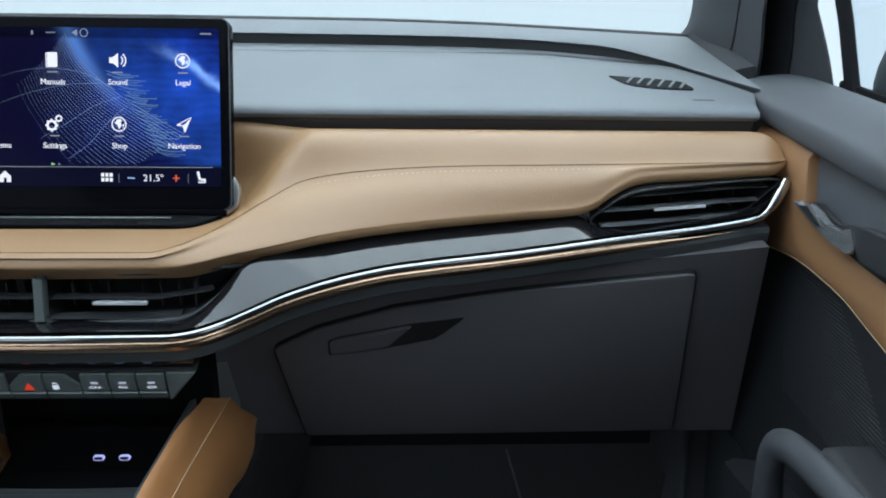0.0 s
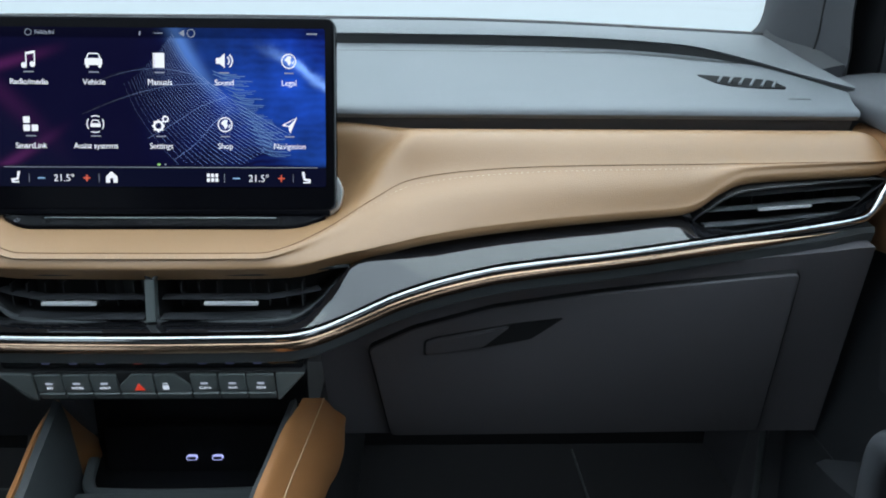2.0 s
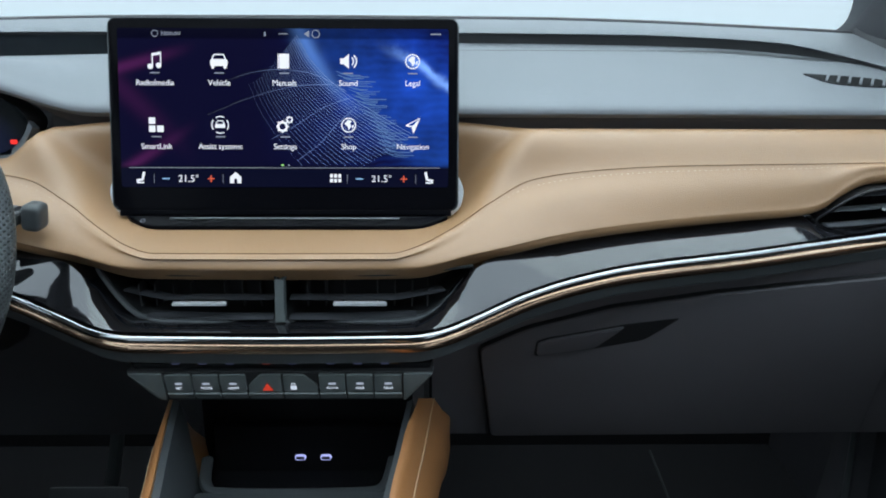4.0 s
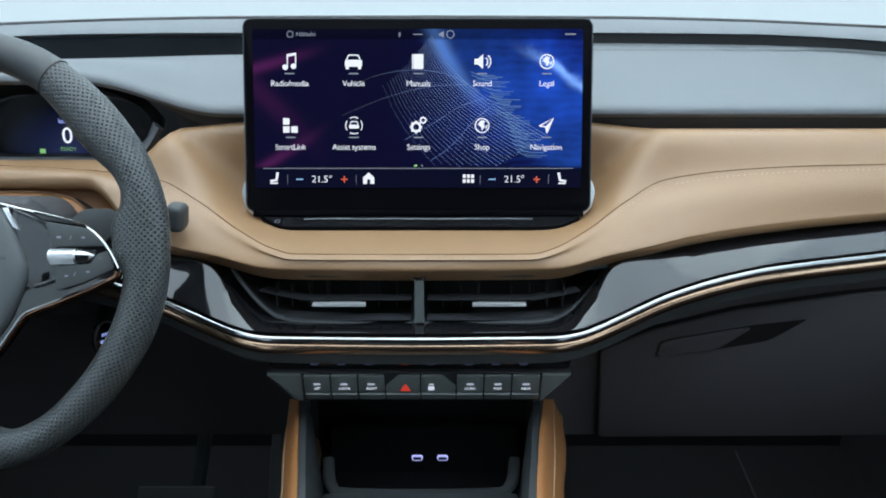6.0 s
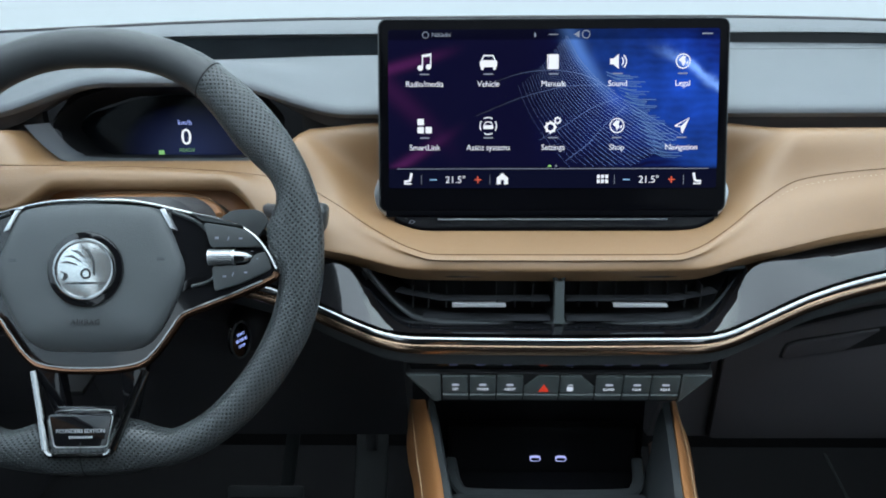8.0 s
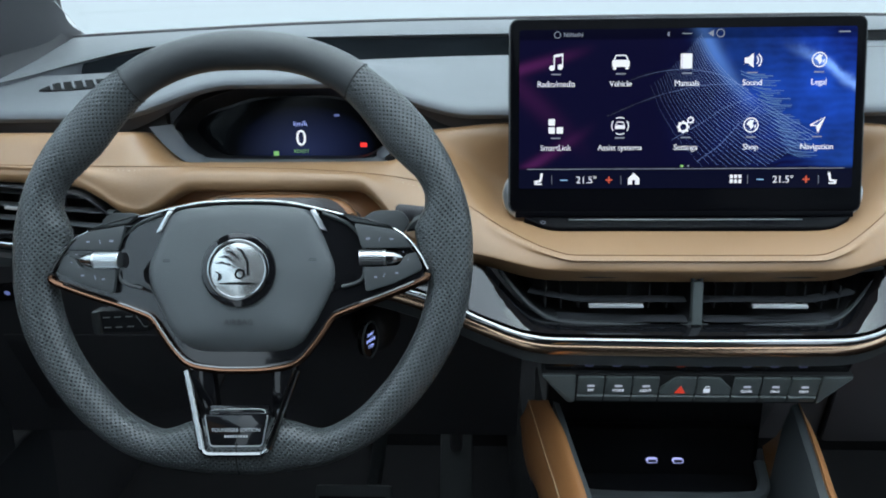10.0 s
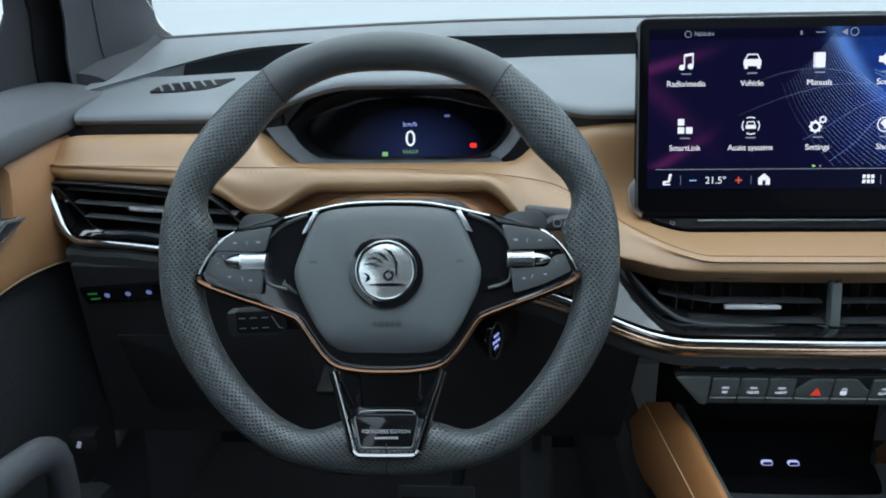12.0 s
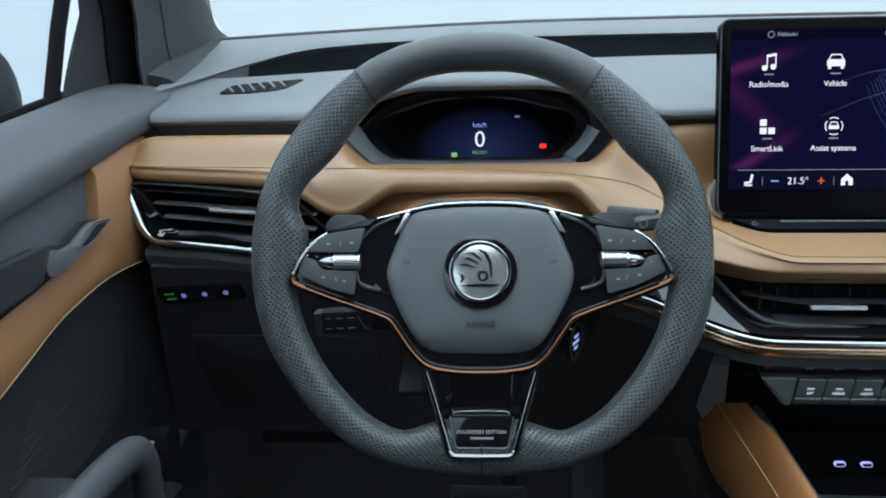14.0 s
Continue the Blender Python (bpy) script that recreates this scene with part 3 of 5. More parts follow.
def glow_panel():
    """A dim blue glow, strongest at the lower middle of the lit display."""
    m = bpy.data.materials.new("dim_blue_display")
    m.use_nodes = True
    n, l = m.node_tree.nodes, m.node_tree.links
    b = n["Principled BSDF"]
    b.inputs["Base Color"].default_value, b.inputs["Roughness"].default_value = (.004, .005, .007, 1), .15
    b.inputs["Specular IOR Level"].default_value = .12
    tc, mp, g = n.new("ShaderNodeTexCoord"), n.new("ShaderNodeMapping"), n.new("ShaderNodeTexGradient")
    mp.inputs["Location"].default_value = (0, 0, .3)
    mp.inputs["Scale"].default_value = (13, 1, 21)
    g.gradient_type = "SPHERICAL"
    l.new(tc.outputs["Object"], mp.inputs["Vector"]), l.new(mp.outputs["Vector"], g.inputs["Vector"])
    b.inputs["Emission Color"].default_value = (.055, .085, .30, 1)
    k = n.new("ShaderNodeMath")
    k.operation = "MULTIPLY"
    k.inputs[1].default_value = .22
    l.new(g.outputs["Fac"], k.inputs[0]), l.new(k.outputs[0], b.inputs["Emission Strength"])
    return m


part("lit_area", slab(rounded([(-.082, -.022), (.070, -.022), (.085, .0), (.06, .036), (-.05, .036), (-.085, .0)], .014), .0004), glow_panel(), cluster, "dim blue lit display area", m=pose(CL + .008, .1052, .735, -10))
part("digit", lettering("0", .0245), W_LED, cluster, "lit white digit", m=pose(-.379, .1042, .7325, -10))
part("unit", lettering("km/h", .0075), B_LED, cluster, m=pose(-.379, .1052, .7485, -10))
part("ready_mark", lettering("READY", .0055), G_LED, cluster, m=pose(-.379, .1025, .7190, -10))
part("green_lamp", box(.006, .0006, .0055), emitter("pale_green_light", (.25, .6, .2), .8), cluster, m=pose(-.407, .1022, .7165, -10))
part("red_lamp", slab(round_rect(.0075, .005, .0015), .0006), R_LED, cluster, "lit red warning lamp", m=pose(-.311, .1032, .7255, -10))
part("blue_lamp", slab(round_rect(.006, .0025, .001), .0006), S_DIM, cluster, m=pose(-.339, .107, .757, -10))

# ---------------------------------------------------------------- centre console
console = thing("center_console", "centre console with button bar and dark storage cubby", "console")
bar = part("button_bar", slab(rounded([(-.1335, .0165), (.1375, .0165), (.112, -.0165), (-.108, -.0165)], .003), .02, .0012), BLACK, console, "row of dark climate and drive buttons", m=pose(.0, -.107, .551, 12))
edges = [-.1005, -.0765, -.0525, -.0285, .003, .0345, .059, .0835, .109]
names = ["SET", "MODE", "ASSIST", "", "", "CLIMA", "MAX", "REAR"]
FAINT_BLUE, FAINT_RED = emitter("faint_blue_reflection", (.35, .42, .9), .07), emitter("faint_red_reflection", (1.0, .12, .05), .09)
ICON = emitter("soft_white_symbol", (.75, .85, 1.0), .75)
S_DIM = emitter("dim_white_symbol", (.7, .8, 1.0), .50)
for i in range(8):
    a, b = edges[i] + .0006, edges[i + 1] - .0006
    w = b - a
    c = (a + b) / 2
    if i == 3:
        up = [(-w / 2, -.008), (w / 2, -.008), (w / 2, .0115), (-w / 2 + .012, .0115), (-w / 2, -.001)]
    elif i == 4:
        up = [(-w / 2, -.008), (w / 2, -.008), (w / 2, -.001), (w / 2 - .012, .0115), (-w / 2, .0115)]
    else:
        up = [(-w / 2, -.008), (w / 2, -.008), (w / 2, .0115), (-w / 2, .0115)]
    key = part("button", slab(rounded(up, .0015, 2), .004, .0009), BAR_GREY, bar, m=pose(c, -.0024, .003))
    part("button_lip", slab(rounded([(-w / 2, -.0045), (w / 2, -.0045), (w / 2, .0035), (-w / 2, .0035)], .001, 2), .003, .0008), BAR_GREY, bar, m=pose(c, -.0022, -.0098, 18))
    if names[i]:
        part("button_word", lettering(names[i], .0036), ICON, bar, m=pose(c, -.0030, .0002))
        part("button_symbol", slab(round_rect(.0066, .0022, .001), .0002), S_DIM, bar, m=pose(c, -.0028, .0052))
for ends in ([(-.1325, .0155), (-.1017, .0155), (-.1017, -.0155), (-.1080, -.0155)], [(.1097, .0155), (.1365, .0155), (.1120, -.0155), (.1097, -.0155)]):
    part("end_piece", slab(rounded(ends, .0025, 3), .005, .0014), BAR_GREY, bar, m=pose(0, -.0020, 0))
strip_panel = part("gloss_strip", slab(rounded([(-.131, .0065), (.1365, .0065), (.133, -.006), (-.128, -.006)], .002, 2), .012, .001), GLOSS, console, "glossy black strip above the buttons", m=pose(0, -.1065, .5735, 8))
# faint glowing marks paint the button symbols' reflection in the gloss
for k, x in enumerate((-.0904, -.0666, -.0427, -.0109, .0119, .0457, .0695, .0938)):
    part("symbol_reflection", slab(round_rect(.0075, .0022, .001, 2), .0003), FAINT_RED if k == 3 else FAINT_BLUE, strip_panel, m=pose(x, -.0002, 0))
tri = [(-.0048, -.004), (.0048, -.004), (0, .0045)]
part("hazard_symbol", slab(tri, .0003), emitter("red_symbol", (1.0, .06, .02), .5), bar, "red warning triangle", m=pose(-.0105, -.0030, .0015))
part("lock_symbol", join(slab(round_rect(.0055, .0048, .0008), .0003), tube([(-.0018, 0, .002), (-.0018, 0, .0048), (.0018, 0, .0048), (.0018, 0, .002)], .0004, .0004, 5)), ICON, bar, m=pose(.0125, -.0028, .0005))

rows = []
for x in (-.112, .114):
    rows.append([(x, -.09, .536), (x, -.04, .532), (x, .012, .50), (x, .006, .40), (x, -.12, .385), (x, -.125, .37), (x, .03, .37), (x, .03, .56), (x, -.08, .56)])
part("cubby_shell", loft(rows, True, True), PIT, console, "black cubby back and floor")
part("cubby_mat", slab(rounded([(-.084, 0), (.086, 0), (.086, .085), (-.084, .085)], .012), .004, .001), RUBBER, console, m=pose(.001, -.105, .3925, -97))
part("tray_edge", tube(spline([(-.094, -.045, .430), (-.086, -.080, .423), (-.06, -.088, .4215), (.06, -.088, .4215), (.088, -.080, .423), (.096, -.045, .430)], 4), .006, .004, 8), CHAR, console)
part("tray_front", box(.19, .15, .04, .006), CHAR, console, m=pose(.001, -.164, .397, 8))
SOCKET = material("dark_blue_plastic", (.006, .008, .03), .4)
for x in (-.0045, .0225):
    port = part("usb_port", slab(round_rect(.0115, .0054, .0026), .003, .0004), emitter("white_blue_ring", (.45, .5, 1.0), 1.0), console, "lit oval usb socket", m=pose(x, -.021, .4135, -8))
    part("socket", slab(round_rect(.0090, .0032, .0015), .001), SOCKET, port, m=pose(0, -.0004, 0))
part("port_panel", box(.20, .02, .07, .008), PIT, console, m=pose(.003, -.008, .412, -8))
for side in (1, -1):
    inner_e = spline([(.117, -.060, .512), (.107, -.131, .499), (.100, -.178, .490), (.093, -.26, .476), (.085, -.40, .455)], 6)
    seam_e = spline([(.136, -.015, .482), (.126, -.10, .476), (.118, -.155, .468), (.110, -.25, .455), (.104, -.40, .435)], 6)
    outer_e = spline([(.159, .030, .424), (.150, -.025, .402), (.140, -.075, .400), (.131, -.23, .392), (.122, -.40, .38)], 6)
    if side < 0:
        outer_e = [p - np.array((.014 - .006 * step(.05, .25, -p[1]), 0, 0)) for p in outer_e]
    rows = []
    for j, (a, b, c) in enumerate(zip(inner_e, seam_e, outer_e)):
        lift = .0045 * step(0, 4, j)
        mid_p, pull = (a + b + c) / 3, .22 * (1 - step(0, 4, j))
        a, b, c = a + (mid_p - a) * pull, b + (mid_p - b) * pull * .3, c + (mid_p - c) * pull
        sec = [a + np.array((-.004, 0, -.06)), a + np.array((-.001, 0, -.006)), a, a * .6 + b * .4 + np.array((.001, 0, lift)), b, b * .55 + c * .45 + np.array((lift * 1.3, -.002, lift * .6)), c, c + np.array((-.012, 0, -.012)), c + np.array((-.03, 0, -.03))]
        rows.append([(side * p[0] + .001, p[1], p[2]) for p in spline(sec, 3)])
    pad = part("side_bolster", loft(rows, True, True), TAN_DARK, console, "tan leather console side bolster")
    part("bolster_seam", tube([(side * (p[0] + .0003) + .001, p[1] - .0003, p[2] + .0003) for p in seam_e], .00055, .00055, 5), THREAD, pad, "cream seam")
    rows = [[(side * (a[0] - .001) + .001, a[1], a[2] - .003), (side * (a[0] - .007) + .001, a[1], a[2] - .006), (side * (a[0] - .012) + .001, a[1], a[2] - .03), (side * (a[0] - .018) + .001, a[1], a[2] - .12), (side * (a[0] + .005) + .001, a[1], a[2] - .12)] for a in inner_e]
    part("inner_wall", loft(rows, True, True), CHAR, console)
part("tunnel_box", box(.21, .75, .36, .01), BLACK, console, m=pose(.001, -.10, .19))

# ---------------------------------------------------------------- touch screen
SCREEN = pose(0, 0, .7788, -15.5, 0, 0)
touch_screen = thing("touch_screen", "large landscape touch screen lit with blue menu", "screen", SCREEN)
case = part("case", slab(round_rect(.319, .176, .008, cz=-.006), .013, .003, 3), SCREEN_BLACK, touch_screen, "slim glossy black case", m=pose(0, -.003, 0))
part("edge_line", tube([(x, 0, z) for x, z in round_rect(.3175, .1745, .0075, cz=-.006)], .0007, .0007, 6, True, up=(0, 1, 0)), CHAR, touch_screen, m=pose(0, -.0022, 0))
part("mount", box(.20, .05, .10, .01), BLACK, touch_screen, m=pose(0, .034, -.04))


def screen_material():
    m = bpy.data.materials.new("lit_blue_display")
    m.use_nodes = True
    n, l = m.node_tree.nodes, m.node_tree.links
    bsdf = n["Principled BSDF"]
    bsdf.inputs["Base Color"].default_value = (.001, .001, .002, 1)
    bsdf.inputs["Roughness"].default_value = .1
    bsdf.inputs["Specular IOR Level"].default_value = .02
    tc, sep = n.new("ShaderNodeTexCoord"), n.new("ShaderNodeSeparateXYZ")
    l.new(tc.outputs["Object"], sep.inputs[0])
    X, Z = sep.outputs["X"], sep.outputs["Z"]

    def f(op, *args):
        k = n.new("ShaderNodeMath")
        k.operation = op
        for i, a in enumerate(args):
            if isinstance(a, (int, float)):
                k.inputs[i].default_value = a
            else:
                l.new(a, k.inputs[i])
        return k.outputs[0]

    def bell(v, width):
        return f("EXPONENT", f("MULTIPLY", f("POWER", f("ABSOLUTE", f("DIVIDE", v, width)), 2), -1))

    def smooth(v, a, b):
        k = n.new("ShaderNodeMapRange")
        k.interpolation_type = "SMOOTHSTEP"
        k.inputs["From Min"].default_value, k.inputs["From Max"].default_value = a, b
        l.new(v, k.inputs["Value"])
        return k.outputs["Result"]

    def tint(colour, amount):
        k = n.new("ShaderNodeVectorMath")
        k.operation = "SCALE"
        k.inputs[0].default_value = colour
        l.new(amount, k.inputs["Scale"])
        return k.outputs[0]

    def add(a, b):
        k = n.new("ShaderNodeVectorMath")
        l.new(a, k.inputs[0]), l.new(b, k.inputs[1])
        return k.outputs[0]

    noise_n = n.new("ShaderNodeTexNoise")
    noise_n.inputs["Scale"].default_value, noise_n.inputs["Detail"].default_value = 28, 4
    l.new(tc.outputs["Object"], noise_n.inputs["Vector"])
    cloud = f("MULTIPLY", noise_n.outputs["Fac"], 1.6)
    inside = f("MULTIPLY", smooth(Z, -.055, -.05), 1)
    drop = f("SUBTRACT", .069, Z)
    xa = f("ADD", .012, f("ADD", f("MULTIPLY", drop, .42), f("MULTIPLY", f("POWER", f("MAXIMUM", drop, 0), 2), 3.6)))
    da = f("SUBTRACT", X, xa)
    left_cut = smooth(da, -.010, -.001)
    streak = f("MULTIPLY", f("MULTIPLY", bell(f("SUBTRACT", da, .003), .0080), smooth(Z, -.02, .06)), 1)
    glow = f("MULTIPLY", f("MULTIPLY", smooth(da, -.02, .03), bell(f("SUBTRACT", da, .03), .06)), cloud)
    zb = f("SUBTRACT", .060, f("MULTIPLY", f("POWER", f("MAXIMUM", f("SUBTRACT", X, .082), 0), 1.25), 1.15))
    db = f("SUBTRACT", f("SUBTRACT", Z, zb), f("MULTIPLY", f("SUBTRACT", noise_n.outputs["Fac"], .5), .022))
    crest = f("MULTIPLY", f("MULTIPLY", bell(db, .0042), smooth(X, .080, .135)), cloud)
    under = f("MULTIPLY", f("MULTIPLY", bell(f("ADD", db, .012), .03), smooth(X, .07, .14)), cloud)
    right = f("MULTIPLY", smooth(X, -.03, .12), smooth(Z, -.075, .0))
    wave = n.new("ShaderNodeTexWave")
    wave.inputs["Scale"].default_value, wave.inputs["Distortion"].default_value = 45, 6
    wave.bands_direction = "Z"
    l.new(tc.outputs["Object"], wave.inputs["Vector"])
    ripple = f("MULTIPLY", f("MULTIPLY", wave.outputs["Fac"], smooth(X, .03, .09)), .25)
    m1 = bell(f("SUBTRACT", Z, f("ADD", .036, f("MULTIPLY", f("ADD", X, .15), .28))), .005)
    m2 = bell(f("SUBTRACT", Z, f("ADD", -.058, f("MULTIPLY", f("ADD", X, .15), .62))), .0055)
    m3 = bell(f("SUBTRACT", Z, f("SUBTRACT", .02, f("MULTIPLY", f("ADD", X, .15), .9))), .012)
    mag = f("MULTIPLY", f("ADD", f("ADD", m1, m2), f("MULTIPLY", m3, .35)), f("SUBTRACT", 1, smooth(X, -.145, -.075)))
    total = add(tint((.0035, .0035, .022), inside), tint((.002, .014, .19), f("MULTIPLY", f("MULTIPLY", right, f("POWER", cloud, 2.2)), inside)))
    total = add(total, tint((.075, .18, .46), f("MULTIPLY", streak, inside)))
    total = add(total, tint((.006, .040, .20), f("MULTIPLY", glow, inside)))
    total = add(total, tint((.25, .48, .95), f("MULTIPLY", crest, inside)))
    total = add(total, tint((.006, .045, .27), f("MULTIPLY", under, inside)))
    total = add(total, tint((.004, .03, .2), f("MULTIPLY", ripple, inside)))
    total = add(total, tint((.06, .008, .05), f("MULTIPLY", mag, inside)))
    total = add(total, tint((.003, .004, .016), f("SUBTRACT", 1, inside)))
    head = n.new("ShaderNodeVectorMath")
    head.operation = "SCALE"
    l.new(total, head.inputs[0])
    l.new(f("SUBTRACT", 1, f("MULTIPLY", smooth(Z, .061, .064), .55)), head.inputs["Scale"])
    l.new(head.outputs[0], bsdf.inputs["Emission Color"])
    bsdf.inputs["Emission Strength"].default_value = 1.0
    return m


part("display", slab(round_rect(.300, .1435, .002), .0006), screen_material(), touch_screen, "lit blue menu picture", m=pose(0, -.0036, 0))
S_WHITE = emitter("display_white", (.85, .9, 1.0), .95)
S_GREY = emitter("display_grey", (.4, .46, .6), .5)
S_RED = emitter("display_red", (1.0, .12, .03), .7)
S_BLUE = emitter("display_blue", (.3, .6, 1.0), .8)
S_LINE = emitter("display_line", (.30, .42, .90), .42)
S_GREEN = emitter("display_green", (.4, .9, .2), .7)
LIFT = -.0044


def lit(name, bm, mat, a, b, label=""):
    return part(name, bm, mat, touch_screen, label, smooth=False, m=pose(a, LIFT, b))


def ribbon(points, width):
    """A flat line in the x-z plane."""
    rows_ = []
    ps = [Vector((p[0], 0, p[1])) for p in points]
    for i, p in enumerate(ps):
        t = (ps[min(i + 1, len(ps) - 1)] - ps[max(i - 1, 0)]).normalized()
        s = Vector((-t.z, 0, t.x)) * width / 2
        rows_.append([p + s, p - s])
    return loft(rows_)


def arc(r, a0, a1, n=14, cx=0, cz=0):
    return [(cx + r * math.cos(radians(a0 + (a1 - a0) * i / n)), cz + r * math.sin(radians(a0 + (a1 - a0) * i / n))) for i in range(n + 1)]


def plate(points):
    return slab(points, .0002)


def shift_bm(bm, x, z):
    bmesh.ops.translate(bm, verts=bm.verts[:], vec=(x, 0, z))
    return bm


def icon(kind):
    if kind == "note":
        return join(plate(arc(.0028, 0, 360, 12, -.0042, -.0055)[:-1]), plate(arc(.0028, 0, 360, 12, .004, -.0045)[:-1]), ribbon([(-.0020, -.0055), (-.0020, .006)], .0012), ribbon([(.0062, -.0045), (.0062, .0075)], .0012), ribbon([(-.0026, .0058), (.0068, .0075)], .0026))
    if kind == "car":
        return join(plate(rounded([(-.0085, -.005), (.0085, -.005), (.0085, .0012), (.0062, .0018), (-.0062, .0018), (-.0085, .0012)], .0015)), ribbon([(-.0066, .0018), (-.0046, .0062), (.0046, .0062), (.0066, .0018)], .0014), plate(round_rect(.003, .003, .0005, 2, -.006, -.006)), plate(round_rect(.003, .003, .0005, 2, .006, -.006)))
    if kind == "book":
        return join(plate(round_rect(.0098, .0145, .0008, 2)), ribbon([(-.0058, -.0072), (-.0058, .0072)], .0010))
    if kind == "sound":
        return join(plate([(-.0078, -.0028), (-.0045, -.0028), (.0008, -.0072), (.0008, .0072), (-.0045, .0028), (-.0078, .0028)]), ribbon(arc(.0048, -50, 50, 8, .0005), .0013), ribbon(arc(.0078, -50, 50, 8, .0005), .0013))
    if kind == "globe":
        return join(ribbon(arc(.0068, 0, 360, 24), .0012), plate(rounded([(-.0045, .001), (-.001, .0052), (.003, .0045), (.0015, .0012), (.0028, -.001), (.0, -.005), (-.0015, -.001)], .001)), plate(rounded([(.003, -.001), (.0055, .001), (.004, -.0038)], .001)))
    if kind == "blocks":
        return join(plate(round_rect(.0064, .0064, .0006, 2, -.0040, .0040)), plate(round_rect(.0064, .0064, .0006, 2, -.0040, -.0040)), plate(round_rect(.0064, .0064, .0006, 2, .0040, -.0040)))
    if kind == "assist":
        return join(shift_bm(join(plate(rounded([(-.005, -.003), (.005, -.003), (.005, .0008), (-.005, .0008)], .001)), ribbon([(-.004, .001), (-.0028, .0038), (.0028, .0038), (.004, .001)], .0011)), 0, 0), ribbon(arc(.0082, 60, 120, 8), .0011), ribbon(arc(.0082, 240, 300, 8), .0011), ribbon(arc(.0082, -35, 35, 8), .0011), ribbon(arc(.0082, 145, 215, 8), .0011))
    if kind == "gears":
        out = []
        for cx, cz, r in ((-.0025, -.0015, .0042), (.0045, .0052, .0025)):
            out.append(ribbon(arc(r, 0, 360, 20, cx, cz), r * .55))
            for k in range(8):
                a = radians(45 * k)
                out.append(ribbon([(cx + r * 1.1 * math.cos(a), cz + r * 1.1 * math.sin(a)), (cx + r * 1.5 * math.cos(a), cz + r * 1.5 * math.sin(a))], r * .42))
        return join(*out)
    return join(ribbon([(-.0068, -.0005), (.0072, .0072), (.0005, -.0075), (-.0008, -.0012), (-.0068, -.0005)], .0014), plate([(-.0008, -.0012), (.0072, .0072), (.0005, -.0075)]))


def smaller(bm, k):
    bmesh.ops.scale(bm, vec=(k, 1, k), verts=bm.verts[:])
    return bm


cols = [-.1168, -.0586, .0005, .0586, .1173]
menu = [("note", "Radio/media"), ("car", "Vehicle"), ("book", "Manuals"), ("sound", "Sound"), ("globe", "Legal"), ("blocks", "SmartLink"), ("assist", "Assist systems"), ("gears", "Settings"), ("globe", "Shop"), ("arrow", "Navigation")]
for i, (kind, word) in enumerate(menu):
    a, b = cols[i % 5], (.0425 if i < 5 else -.0150)
    lit("icon", smaller(icon(kind), .92), S_WHITE, a, b, "white menu symbol")
    lit("icon_word", lettering(word, .0073, spacing=.95), S_WHITE, a, b - .0198)
    lit("icon_glint", plate(round_rect(.009, .0012, .0005, 2)), S_GREY, a, b - .0108)
lit("menu_rule", plate(round_rect(.285, .0006, .0002, 1)), S_GREY, 0, -.0540)
for side in (-1, 1):
    c = side * .0885
    lit("temperature", lettering("21.5°", .0090, spacing=1.0), S_WHITE, c, -.0642, "lit temperature reading")
    lit("minus_sign", plate(round_rect(.0068, .0011, .0004, 1)), S_BLUE, c - .0205, -.0640)
    lit("plus_sign", join(plate(round_rect(.0064, .0011, .0004, 1)), plate(round_rect(.0011, .0064, .0004, 1))), S_RED, c + .0205, -.0640)
    lit("seat_symbol", join(ribbon([(-.0035 * -side * -1, .005), (-.002 * -side * -1, -.002), (.0035 * -side * -1 * -1 * -1, -.003)], .0024), plate(round_rect(.007, .0014, .0004, 1, 0, -.0048))), S_WHITE, side * .1325, -.0628)
    for k in (-.0315, .0315):
        lit("divider", plate(round_rect(.0004, .008, .0001, 1)), S_GREY, c + k, -.0640)
lit("home_symbol", plate([(-.0052, -.005), (-.0014, -.005), (-.0014, -.001), (.0014, -.001), (.0014, -.005), (.0052, -.005), (.0052, .0008), (0, .0055), (-.0052, .0008)]), S_WHITE, -.0455, -.0632)
for i in range(6):
    lit("grid_dot", plate(round_rect(.0028, .0034, .0004, 1)), S_WHITE, .0462 + .0038 * (i % 3 - 1), -.0634 + (.0022 if i < 3 else -.0022))
lit("page_dot", plate(round_rect(.0028, .0018, .0006, 2)), S_GREEN, -.0022, -.0515)
lit("page_dot", plate(round_rect(.0018, .0014, .0005, 2)), S_GREY, .0035, -.0515)
lit("status_mark", ribbon(arc(.0028, 0, 360, 14), .0007), S_GREY, -.1158, .0668)
lit("status_word", lettering("Nákladní", .0052, spacing=.95), S_GREY, -.1015, .0668)
lit("status_mark", plate(round_rect(.0085, .0008, .0003, 1)), S_GREY, 0, .0668)
lit("status_mark", ribbon(arc(.0034, 0, 360, 16), .0008), S_GREY, .0295, .0668)
lit("status_mark", plate([(.0035, -.003), (.0035, .003), (-.0015, 0)]), S_GREY, .0200, .0668)
lit("status_mark", plate(round_rect(.0015, .004, .0005, 1)), S_GREY, -.0165, .0665)
lit("status_bar", plate(round_rect(.010, .0012, .0004, 1)), S_GREY, .1385, .0670)
# net of fine lines in the menu picture
net = []
